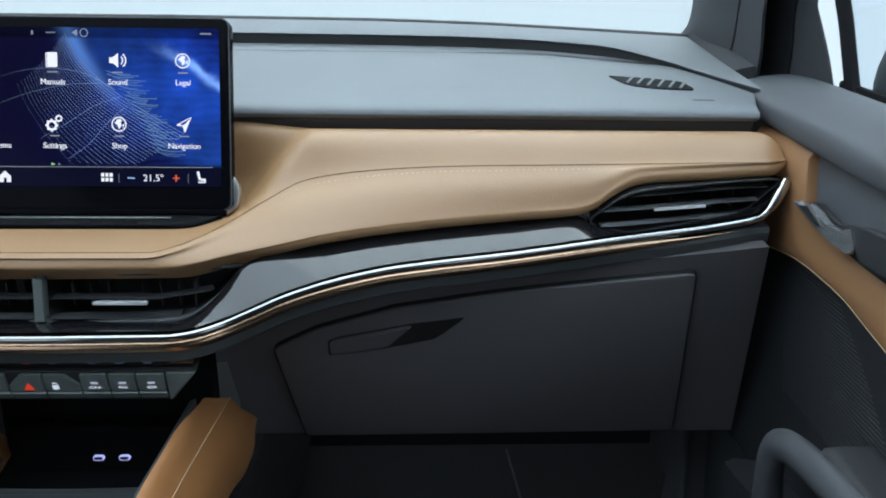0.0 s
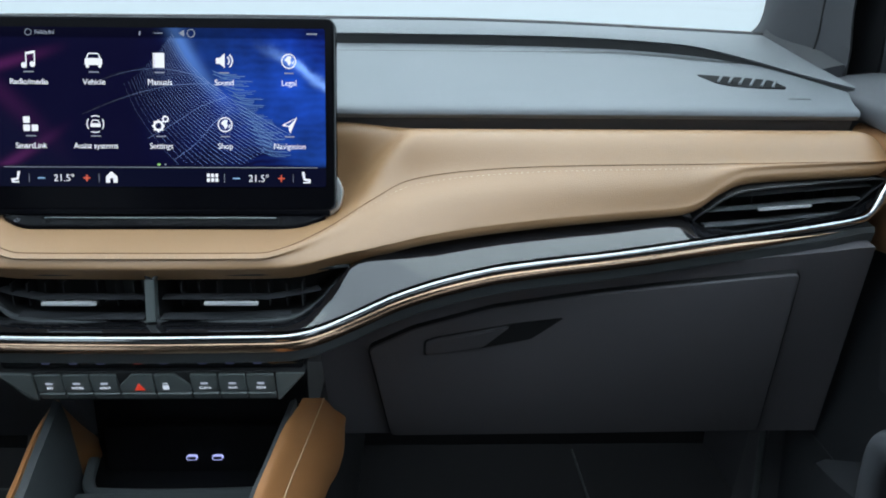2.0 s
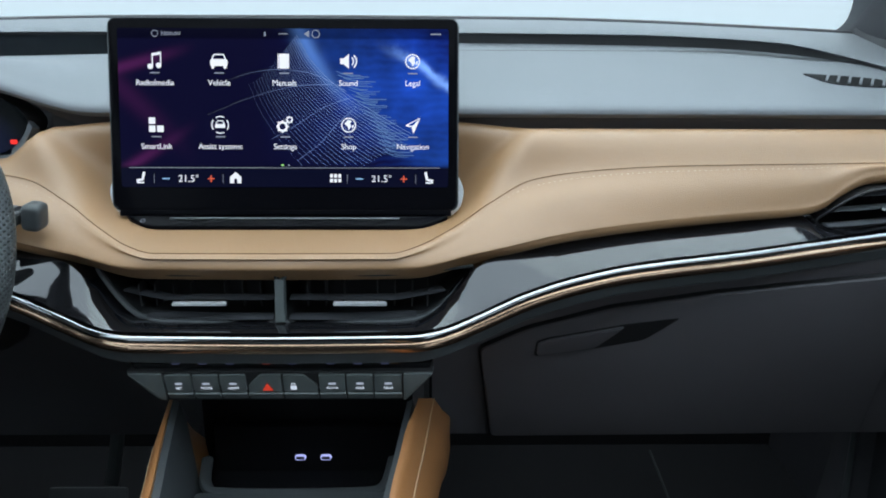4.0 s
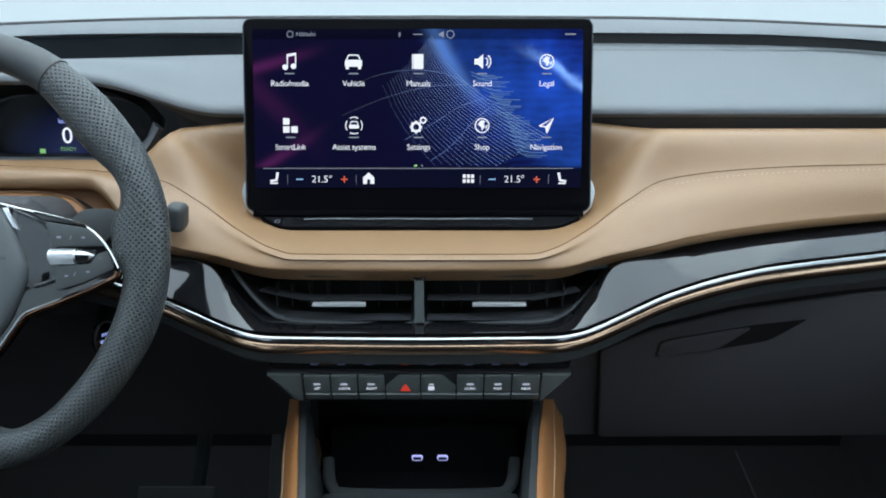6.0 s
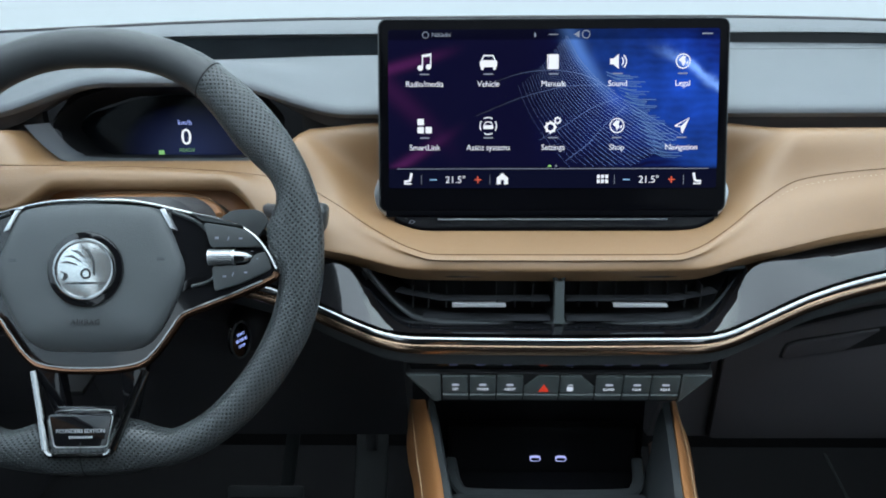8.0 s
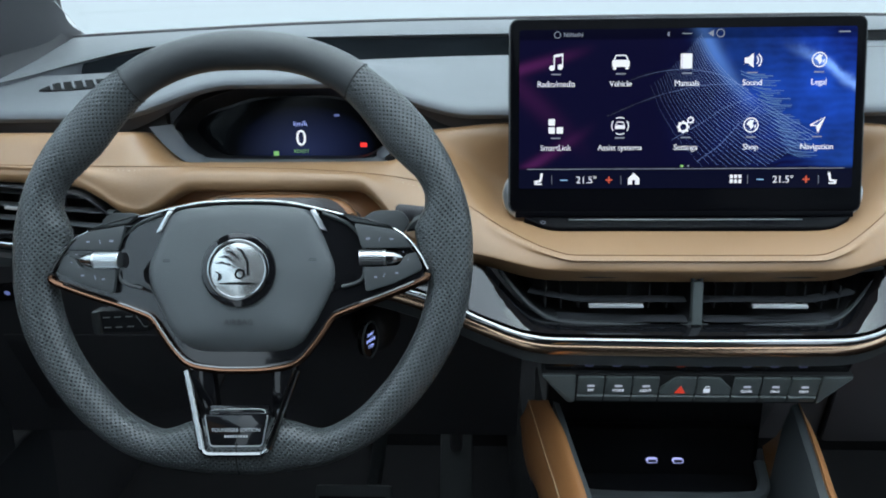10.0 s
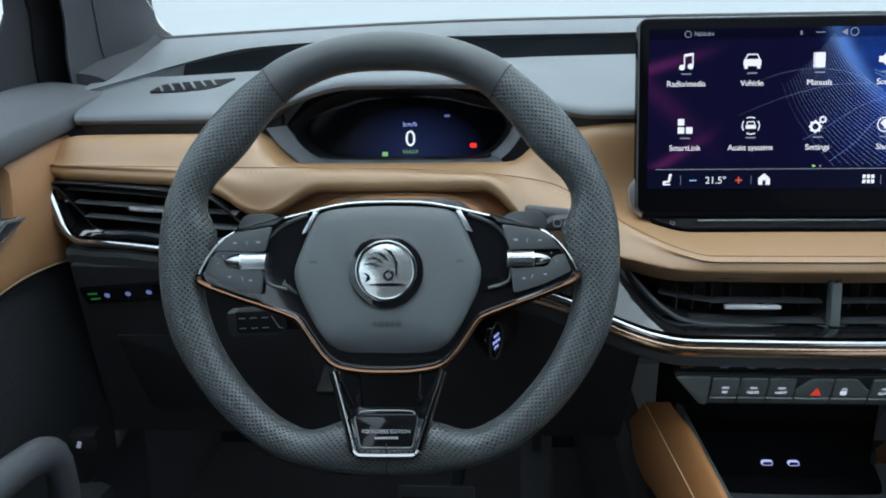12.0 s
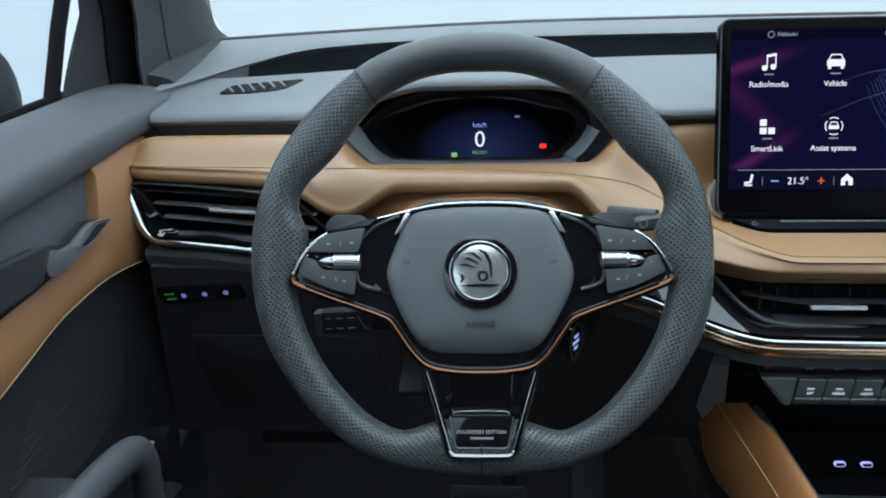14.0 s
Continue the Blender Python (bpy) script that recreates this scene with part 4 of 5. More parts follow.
for i in range(26):
    q = (i / 25) ** .75
    ax, az = -.032 + .044 * q, .022 + .044 * q ** 1.3
    pts_ = spline([(ax, az), (ax + .010 + .004 * q, az - .024), (ax + .027 + .014 * q, az - .050), (ax + .048 + .030 * q, az - .074), (ax + .066 + .040 * q, az - .090)], 6)
    pts_ = [tuple(v) for v in pts_ if v[1] > -.0525]
    net.append(ribbon(pts_, .00018 + .00022 * q))
for pts_ in ([(-.060, .022), (-.030, .032), (.0, .035), (.030, .030), (.056, .016)], [(-.070, -.006), (-.03, .010), (.010, .020), (.045, .022)], [(-.012, -.028), (.014, -.013), (.036, .001), (.060, .010)], [(.012, -.047), (.032, -.032), (.048, -.014), (.066, .002)]):
    net.append(ribbon([tuple(v) for v in spline(pts_, 8)], .0004))
dashes = []
rng = random.Random(5)
for i in range(52):
    q = i / 51
    x = .048 + .046 * q ** .8 + .003 * math.sin(i * 2.1)
    z = .030 - .074 * q
    ln = .012 + .016 * rng.random()
    dashes.append(ribbon([tuple(v) for v in spline([(x, z + .0035), (x + ln * .35, z + .0006), (x + ln, z)], 4)], .0004 + .0005 * rng.random()))
S_DASH = emitter("display_dash", (.10, .30, .80), .42)
tagged(part("dash_field", join(*dashes), S_DASH, touch_screen, "fine glowing blue dashes", smooth=False, m=pose(0, -.0040, 0)), kind="stuff")
S_NET = emitter("display_net", (.24, .42, .95), .4)
nn, nl = S_NET.node_tree.nodes, S_NET.node_tree.links
n_tc, n_sep, n_map = nn.new("ShaderNodeTexCoord"), nn.new("ShaderNodeSeparateXYZ"), nn.new("ShaderNodeMapRange")
nl.new(n_tc.outputs["Object"], n_sep.inputs[0])
nl.new(n_sep.outputs["X"], n_map.inputs["Value"])
n_map.inputs["From Min"].default_value, n_map.inputs["From Max"].default_value = -.045, .040
n_map.inputs["To Min"].default_value, n_map.inputs["To Max"].default_value = .02, .60
nl.new(n_map.outputs["Result"], nn["Principled BSDF"].inputs["Emission Strength"])
tagged(part("line_net", join(*net), S_NET, touch_screen, "fine glowing line pattern", smooth=False, m=pose(0, -.0041, 0)), kind="stuff")

# touch bar below the screen and its side ears
bar2 = part("touch_bar", slab(rounded([(-.150, .0085), (.154, .0085), (.128, -.0095), (-.124, -.0095)], .010), .012, .003, 3), SCREEN_BLACK, touch_screen, "glossy black touch slider bar", m=pose(0, -.0105, -.1015, -52))
# thin metal line drawn in place of the highlight along the bar
part("slider", box(.21, .0012, .0016, .0005), BAR_HIGHLIGHT, bar2, "thin metal line painting the bar's highlight", m=pose(0, -.0004, .0015))
part("power_symbol", join(ribbon(arc(.0022, -240, 60, 12), .0005), ribbon([(0, .0008), (0, .003)], .0005)), S_GREY, bar2, m=pose(-.1345 + .006, -.0006, -.002))
part("lower_bezel", box(.306, .008, .006, .001), SCREEN_BLACK, touch_screen, m=pose(0, .001, -.0955))
for side in (1, -1):
    part("mount_ear", slab(rounded([(0, -.028), (.012, -.018), (.0155, -.002), (.010, .012), (0, .016)] if side > 0 else [(0, -.028), (-.012, -.018), (-.0155, -.002), (-.010, .012), (0, .016)], .006), .01, .002), SATIN, touch_screen, "satin grey mount edge", m=pose(side * .150, .004, -.073))

# ---------------------------------------------------------------- steering wheel
def perforated():
    """Dark leather with rows of small holes, laid out by the rim's own length and girth."""
    m = material("perforated_wheel_leather", (.058, .064, .066), .32, mottle=.05)
    n, l = m.node_tree.nodes, m.node_tree.links
    uv, mp, v = n.new("ShaderNodeUVMap"), n.new("ShaderNodeMapping"), n.new("ShaderNodeTexVoronoi")
    mp.inputs["Scale"].default_value = (300, 300, 1)
    mp.inputs["Rotation"].default_value = (0, 0, radians(45))
    v.voronoi_dimensions, v.inputs["Scale"].default_value, v.inputs["Randomness"].default_value = "2D", 1, 0.0
    l.new(uv.outputs["UV"], mp.inputs["Vector"]), l.new(mp.outputs["Vector"], v.inputs["Vector"])
    r = n.new("ShaderNodeMapRange")
    r.interpolation_type = "SMOOTHSTEP"
    r.inputs["From Min"].default_value, r.inputs["From Max"].default_value = .14, .36
    l.new(v.outputs["Distance"], r.inputs["Value"])
    b = n.new("ShaderNodeBump")
    b.inputs["Strength"].default_value, b.inputs["Distance"].default_value = 1.0, .0013
    l.new(r.outputs["Result"], b.inputs["Height"])
    bsdf = n["Principled BSDF"]
    l.new(b.outputs["Normal"], bsdf.inputs["Normal"])
    old = bsdf.inputs["Base Color"].links[0].from_socket
    mul = n.new("ShaderNodeVectorMath")
    mul.operation = "SCALE"
    k = n.new("ShaderNodeMapRange")
    k.inputs["To Min"].default_value, k.inputs["To Max"].default_value = .05, 1.10
    l.new(r.outputs["Result"], k.inputs["Value"])
    l.new(old, mul.inputs[0]), l.new(k.outputs["Result"], mul.inputs["Scale"])
    l.new(mul.outputs["Vector"], bsdf.inputs["Base Color"])
    return m


PERF = perforated()
WHEEL = pose(-.3750, -.1440, .6872, -22.7, 0, 1.5)
wheel = thing("steering_wheel", "flat-bottomed steering wheel in dark perforated leather with chrome trim", "steering wheel", WHEEL)
R_OUT = curve1([(-90, .1683), (-76, .1708), (-67, .1745), (-57, .1772), (-46, .1782), (-36, .1790), (-27, .1802), (-19, .1822), (0, .1832), (12, .1845), (24, .1840), (40, .1830), (52, .1832), (63, .1850), (90, .1842)])
R_IN = curve1([(-90, .1270), (-79, .1270), (-73, .1325), (-69, .1400), (-64.5, .1475), (-61, .1490), (-53, .1500), (-43, .1488), (-30, .1486), (-14, .1490), (-7, .1490), (-3, .1450), (2, .1390), (9, .1390), (12.5, .1440), (16, .1510), (20, .1538), (24, .1528), (29.5, .1480), (38, .1440), (45, .1456), (52, .1490), (62, .1538), (73, .1548), (90, .1524)])


def rim_ring(deg, sides=20):
    t = (deg + 90) % 360 - 90
    t = t if t <= 90 else 180 - t
    ro, ri = R_OUT(t), R_IN(t)
    rc, h = (ro + ri) / 2, (ro - ri) / 2
    d = .0155
    a = radians(deg)
    return [((rc + h * math.cos(q)) * math.cos(a), -d * math.sin(q), (rc + h * math.cos(q)) * math.sin(a)) for q in [2 * math.pi * j / sides for j in range(sides)]]


def rim_piece(name, a0, a1, n, mat, label):
    degs = stations(a0, a1, n)
    bm = loft([rim_ring(d) for d in degs], True, True)
    lay = bm.loops.layers.uv.new("UVMap")
    for f in bm.faces:
        angs = [math.degrees(math.atan2(lp.vert.co.z, lp.vert.co.x)) % 360 for lp in f.loops]
        qs = []
        for lp in f.loops:
            c = lp.vert.co
            r_ = math.hypot(c.x, c.z)
            t = math.degrees(math.atan2(c.z, c.x))
            t2 = t if -90 <= t <= 90 else (180 - t if t > 90 else -180 - t)
            rc = (R_OUT(t2) + R_IN(t2)) / 2
            qs.append(math.atan2(-c.y, r_ - rc) % (2 * math.pi))
        for lp, g, q in zip(f.loops, angs, qs):
            if max(angs) - min(angs) > 180 and g < 180:
                g += 360
            if max(qs) - min(qs) > math.pi and q < math.pi:
                q += 2 * math.pi
            lp[lay].uv = (radians(g) * .165, q * .0175)
    return part(name, bm, mat, wheel, label)


rim_piece("rim_grip", 123, 417, 150, PERF, "perforated dark leather grip")
rim_piece("rim_top", 57.4, 122.6, 40, RIM_SMOOTH, "smooth dark leather rim section")
for d in (57.2, 122.8, 270):
    ring = [Vector(p) for p in rim_ring(d, 24)]
    c = sum(ring, Vector()) / 24
    part("rim_seam", tube([c + (p - c) * 1.004 for p in ring], .0007, .0007, 5, True, up=(1, .3, .2)), BLACK, wheel)
# stitching along the rim's inner side
st = []
for d in stations(-60, 56, 90):
    for e in (d, 180 - d):
        ring = rim_ring(e, 24)
        p, q = Vector(ring[14]), Vector(rim_ring(e + .55, 24)[14])
        st.append(tube([p * .999, q * .999], .0004, .0004, 4))
tagged(part("rim_stitching", join(*st), BLACK, wheel), kind="stuff")


def mirrored(pts):
    """A left half outline, top to bottom, completed by its mirror image."""
    return pts + [(-x, z) for x, z in reversed(pts) if abs(x) > 1e-6]


# trim frame round the hub and its two side spokes
upper_half = [(0, .0465), (-.03, .0455), (-.053, .0415), (-.073, .0365), (-.0985, .0305), (-.118, .0240), (-.131, .0155), (-.141, .0030), (-.1475, -.0095)]
lower_half = [(-.1475, -.0110), (-.1445, -.0165), (-.118, -.0275), (-.0985, -.0345), (-.0785, -.0420), (-.0710, -.0465), (-.0630, -.0580), (-.0515, -.0735), (-.0400, -.0825), (-.020, -.0862), (0, -.0868)]
def curved(p):
    """The spokes fall back a little towards the rim."""
    return .001 - .011 * step(.09, .15, abs(p[0]))


body = mirrored(upper_half + lower_half)
bm = bmesh.new()
rings = []
for k, y in ((.98, .010), (.985, .0035), (.98, .001)):
    rings.append([(x * k, y + curved((x, z)), z * k) for x, z in body])
bm = loft(rings, True)
bm.verts.ensure_lookup_table()
nb = len(body)
bm.faces.new([bm.verts[2 * nb + i] for i in range(nb)])
part("spoke_body", bm, GLOSS, wheel, "glossy black spokes")
up = spline([(-x, curved((x, z)) - .0005, z) for x, z in reversed(upper_half)] + [(x, curved((x, z)) - .0005, z) for x, z in upper_half[1:]], 4)
part("chrome_frame", tube([tuple(p) for p in up], .0014, .0022, 8, up=(0, 1, 0)), CHROME, wheel, "thin polished chrome frame")
lo = spline([(x, curved((x, z)) - .0005, z) for x, z in lower_half] + [(-x, curved((x, z)) - .0005, z) for x, z in reversed(lower_half[:-1])], 4)
# bronze tint stands for leather mirrored in the chrome's underside
part("bronze_frame", tube([(p[0], p[1], p[2] - .0010) for p in lo], .0030, .0036, 8, up=(0, 1, 0)), WHEEL_BRONZE, wheel, "frame with dark bronze tint for the leather it mirrors")
part("frame_edge", tube([(p[0] * .985, p[1] - .0026, p[2] * .985 + .0004) for p in lo[5:-5]], .0009, .0012, 6, up=(0, 1, 0)), CHROME, wheel, "fine chrome edge on the frame")

# airbag cover
def ribbon_plate(p):
    bm_ = bmesh.new()
    bm_.faces.new([bm_.verts.new((x, 0, z)) for x, z in rounded(p, .0008, 3)])
    return bm_


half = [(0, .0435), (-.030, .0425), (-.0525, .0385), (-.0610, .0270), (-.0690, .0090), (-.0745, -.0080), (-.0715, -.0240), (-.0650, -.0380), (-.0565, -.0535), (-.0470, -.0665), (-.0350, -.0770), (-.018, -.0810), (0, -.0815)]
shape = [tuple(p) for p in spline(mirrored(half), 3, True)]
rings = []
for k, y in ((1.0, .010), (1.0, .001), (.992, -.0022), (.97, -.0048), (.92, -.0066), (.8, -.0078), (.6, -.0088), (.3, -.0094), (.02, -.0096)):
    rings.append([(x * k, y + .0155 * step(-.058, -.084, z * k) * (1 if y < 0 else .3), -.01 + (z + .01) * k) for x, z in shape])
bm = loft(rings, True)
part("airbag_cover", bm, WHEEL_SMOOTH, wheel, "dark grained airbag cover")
part("emblem_ring", disc(.0292, .006, .0015, 48), GLOSS, wheel, "round emblem with chrome ring", m=pose(0, -.0120, -.0085))
part("emblem_disc", loft([[(r_ * math.cos(radians(7.5 * k)), -.0020 * (1 - (r_ / .0215) ** 2), r_ * math.sin(radians(7.5 * k))) for k in range(48)] for r_ in (.0215, .018, .014, .010, .006, .003, .0005)], True, True), EMBLEM, wheel, "domed polished emblem field", m=pose(0, -.0128, -.0085))
emblem = part("chrome_ring", tube([(x, 0, z) for x, z in arc(.0225, 0, 360, 48)[:-1]], .0018, .0014, 8, True, up=(0, 1, 0)), CHROME, wheel, m=pose(0, -.0128, -.0085))
fins = [ribbon_plate(p) for p in (
    [(-.0180, .0048), (-.0120, .0066), (-.0048, .0042), (-.0046, .0028), (-.0118, .0048)],
    [(-.0152, .0098), (-.0085, .0112), (-.0014, .0066), (-.0014, .0052), (-.0085, .0094)],
    [(-.0100, .0146), (-.0040, .0146), (.0020, .0090), (.0018, .0076), (-.0048, .0128)],
    [(-.0020, .0178), (.0045, .0156), (.0090, .0070), (.0092, -.0050), (.0076, -.0040), (.0074, .0064), (.0030, .0140)],
    [(-.0180, -.0010), (-.0130, -.0030), (-.0120, -.0065), (-.0160, -.0090), (-.0150, -.0065), (-.0145, -.0035)],
    [(-.0165, -.0108), (-.0060, -.0098), (.0060, -.0098), (.0155, -.0104), (.0060, -.0116), (-.0070, -.0116)])]
fins.append(ribbon(arc(.0034, 0, 360, 16, .0022, -.0035), .0017))
for em in fins:
    r = bmesh.ops.extrude_face_region(em, geom=em.faces[:])
    bmesh.ops.translate(em, verts=[v for v in r["geom"] if isinstance(v, bmesh.types.BMVert)], vec=(0, .0012, 0))
    bmesh.ops.recalc_face_normals(em, faces=em.faces[:])
    part("emblem_piece", em, GLOSS, wheel, "plain dark emblem piece", smooth=False, m=pose(0, -.0150, -.0085))
part("airbag_word", lettering("AIRBAG", .0062, .0003, spacing=1.1), DARK, wheel, "embossed word", m=pose(0, -.0096, -.0495))
for side in (1, -1):
    part("horn_mark", join(ribbon([(-.0028, 0), (.0028, 0)], .0005), ribbon([(-.0028, 0), (-.0028, .0015), (.0028, .0012)], .0004)), BLACK, wheel, m=pose(side * .0575, -.0082, -.0015))
    upper = rounded([(-.1385, .0080), (-.1285, .0185), (-.1180, .0228), (-.0900, .0275), (-.0960, .0075)], .003)
    lower = rounded([(-.1440, -.0095), (-.1395, .0045), (-.1300, .0020), (-.1250, -.0060), (-.0970, -.0072), (-.0990, -.0265), (-.1200, -.0205)], .003)
    accent = [(-.0680, .0215), (-.0625, .0235), (-.0545, .0385), (-.0585, .0390)]
    cap = rounded([(-.122, .0235), (-.110, .0282), (-.098, .0315), (-.080, .0355), (-.0880, .0288)], .002)
    well = rounded([(-.0915, .0120), (-.0840, .0180), (-.0730, .0140), (-.0740, -.0130), (-.0700, -.0280), (-.0900, -.0180)], .004)
    for nm, ol, mt, y, th, lb in (("switch_pad", upper, CHAR, .0012, .004, "dark switch pad"), ("switch_pad", lower, CHAR, .0012, .004, "dark switch pad"), ("accent", accent, SATIN, -.0028, .005, "silver accent"), ("spoke_cap", cap, CHAR, .0016, .004, ""), ("spoke_well", well, GLOSS, .0008, .003, "")):
        pts = [(-x * side * 1.0, z) for x, z in ol]
        if side > 0:
            pts.reverse()
        part(nm, slab(pts, th, .0008), mt, wheel, lb, m=pose(0, y - .0014 - (.009 if nm in ("switch_pad", "spoke_cap") else 0), 0))
    xs_ = [.0945, .1005, .1085, .1150]
    part("roller", tube([(side * x, 0, 0) for x in xs_], .0062, .0062, 28, up=(0, 0, 1)), SATIN, wheel, "ribbed silver roller switch", m=pose(0, -.0075, .0002))
    for k in range(10):
        q = radians(200 + 14 * k)
        part("rib", box(.018, .0005, .0006), CHROME, wheel, m=pose(side * .1045, -.0075 + .0062 * math.sin(q), .0002 + .0062 * math.cos(q)))
    part("roller_tip", tube([(side * x, 0, 0) for x in (.115, .1195, .1245, .128)], .0058, .0058, 20, up=(0, 0, 1), taper=lambda s: (1 - s ** 2 * .75)), CHROME, wheel, m=pose(0, -.0073, .0002))
    for x, z, w, h in ((.110, .0145, .0008, .0055), (.1135, -.0135, .0008, .0055), (.1195, .0145, .004, .002), (.1010, .0150, .0045, .0028), (.1235, -.0120, .0035, .0022), (.107, -.0150, .0035, .0022), (.1285, .0045, .002, .0008), (.1325, -.0015, .002, .0008)):
        part("switch_symbol", box(w * .7, .0003, h * .6), S_GREY, wheel, m=pose(side * x, -.0094, z, 0, side * (18 if w < .001 else 0), 0))
    part("spoke_bracket", tube(spline([(side * a_, -.0015, b_) for a_, b_ in ((.064, .0365), (.085, .0270), (.0965, .0120), (.0975, -.0110), (.0930, -.0185), (.0795, -.0225))], 4), .0016, .0022, 8, up=(0, 1, 0)), CHAR, wheel, "dark grey spoke bracket")
    part("shift_paddle", slab(rounded([(side * .088, .030), (side * .100, .0395), (side * .124, .0395), (side * .132, .030), (side * .12, .012), (side * .09, .012)][::(1 if side < 0 else -1)], .006), .005, .0015), CHAR, wheel, "dark shift paddle", m=pose(0, .034, .002))
    # lower spoke legs
    leg = [(-.0440, -.0850), (-.0235, -.0855), (-.0220, -.1190), (-.0190, -.1480), (-.0245, -.1510)]
    pts = [(-x * side, z) for x, z in leg]
    if side > 0:
        pts.reverse()
    part("lower_spoke", slab(rounded(pts, .003), .010, .002), GLOSS, wheel, "glossy black lower spoke", m=pose(0, -.001, -.0855) @ pose(0, 0, 0, 15) @ pose(0, 0, .0855))
    part("spoke_edge", tube(spline([(side * .0435, -.001, -.088), (side * .0385, -.005, -.103), (side * .0305, -.012, -.128), (side * .0250, -.0175, -.1455)], 4), .0034, .0040, 10, up=(0, 1, 0)), BLACK_CHROME, wheel, "smoked chrome edge of the lower spoke")
part("spoke_foot", tube(spline([(-.0250, -.0175, -.1450), (-.0220, -.0180, -.1482), (-.015, -.0180, -.1490), (.015, -.0180, -.1490), (.0220, -.0180, -.1482), (.0250, -.0175, -.1450)], 4), .0024, .0030, 8, up=(0, 1, 0)), BLACK_CHROME, wheel)
badge = part("badge_plate", slab(rounded([(-.0255, -.1190), (.0255, -.1190), (.0205, -.1445), (-.0205, -.1445)], .003), .010, .0012), GLOSS, wheel, "glossy black badge plate with chrome lettering", m=pose(0, -.0150, 0))
part("badge_rim", tube([(x, 0, z) for x, z in rounded([(-.0246, -.1195), (-.0200, -.1437), (.0200, -.1437), (.0246, -.1195)], .003)[2:-2]], .0005, .0006, 6, up=(0, 1, 0)), SATIN, badge)
part("badge_arch", tube(spline([(-.022, 0, -.1195), (-.017, 0, -.1165), (.017, 0, -.1165), (.022, 0, -.1195)], 4), .0004, .0004, 5, up=(0, 1, 0)), SATIN, badge, m=pose(0, .004, 0))
part("badge_back", box(.046, .004, .012, .001), GLOSS, badge, m=pose(0, .010, -.1200))
part("badge_words", lettering("FOUNDERS EDITION", .0040, spacing=1.0), LETTER, badge, "silver words", m=pose(0, -.0004, -.1315))
for k in range(9):
    part("badge_bar", box(.0014, .0003, .0017), LETTER, badge, m=pose(-.0082 + .00205 * k, -.0003, -.1362))

# column shroud, start button and stalks
column = thing("steering_column", "dark plastic steering column shroud with stalks", "steering column")
rows = []
for y, w, zt, zb in ((-.085, .055, .715, .600), (-.075, .066, .718, .588), (-.03, .080, .705, .560), (.03, .088, .69, .54), (.08, .09, .68, .54)):
    rows.append([(HUB_X + x, y, z) for x, z in rounded([(-w, zb + .02), (w, zb + .02), (w, zt - .02), (w * .7, zt), (-w * .7, zt), (-w, zt - .02)], .02)])
part("shroud", loft(rows, True, True), DARK, column, "dark grained plastic shroud")
collar = part("ignition_pod", loft([[(-.289 + r * math.cos(a) * .85, y, .577 + r * 1.15 * math.sin(a)) for a in [2 * math.pi * k / 28 for k in range(28)]] for y, r in ((.03, .034), (-.035, .026), (-.052, .018), (-.056, .012))], True, True), BLACK, column, "black start button pod")
start = part("start_button", disc(.0175, .006, .0015, 36, .66), GLOSS, column, "oval start button with lit words", m=pose(-.2880, -.0690, .578, 0, 0, 60))
part("button_ring", tube([(x * .68, 0, z * 1.04) for x, z in arc(.0175, 0, 360, 36)[:-1]], .001, .001, 6, True, up=(0, 1, 0)), CHAR, start, m=pose(0, -.0002, 0))
for w, dz, s in (("START", .006, .0036), ("ENGINE", 0, .0042), ("STOP", -.006, .0036)):
    part("button_word", lettering(w, s, spacing=.85), B_LED, start, m=pose(0, -.0006, dz))
part("column_lever", box(.045, .02, .012, .004), BLACK, column, m=pose(-.430, -.055, .545, 10))
part("lever_tip", box(.028, .05, .006, .0025), BLACK, column, m=pose(-.437, -.085, .548, 8))
# left lower stalk
stalk = part("cruise_stalk", slab(rounded([(-.024, -.0095), (.020, -.0105), (.020, .0105), (-.024, .0105)], .005), .014, .003), FRAME_DARK, column, "dark stalk with printed symbols", m=pose(-.4905, -.122, .6215, -8, -3, 0))
part("stalk_arm", box(.09, .014, .014, .004), BLACK, column, m=pose(-.432, -.107, .617))
for k in range(6):
    part("stalk_mark", box(.006, .0004, .0007), LETTER, stalk, m=pose(-.016 + .010 * (k % 3), -.0004, .0045 - .009 * (k // 3)))
part("stalk_mark", ribbon([(.010, .006), (.016, -.005), (.019, -.005)], .0007), LETTER, stalk, smooth=False, m=pose(0, -.0004, 0))
part("stalk_tip", box(.008, .018, .022, .004), CHAR, stalk, m=pose(-.025, .006, 0))
# right upper stalk
part("wiper_stalk", tube([(-.262, -.04, .694), (-.24, -.058, .697), (-.222, -.068, .6980)], .007, .008, 12), DARK, column)
part("stalk_cap", box(.017, .022, .024, .007, segs=4), CHAR, column, "dark ribbed stalk cap", m=pose(-.2085, -.070, .6975, 0, 8, 0))
part("stalk_pad", slab(rounded([(-.016, -.010), (.018, -.006), (.018, .006), (-.006, .002)], .004), .012, .002), CHAR, column, m=pose(-.236, -.080, .6975))
part("stalk_mark", ribbon(arc(.0035, 0, 360, 12), .0006), S_GREY, column, smooth=False, m=pose(-.236, -.0808, .6975))

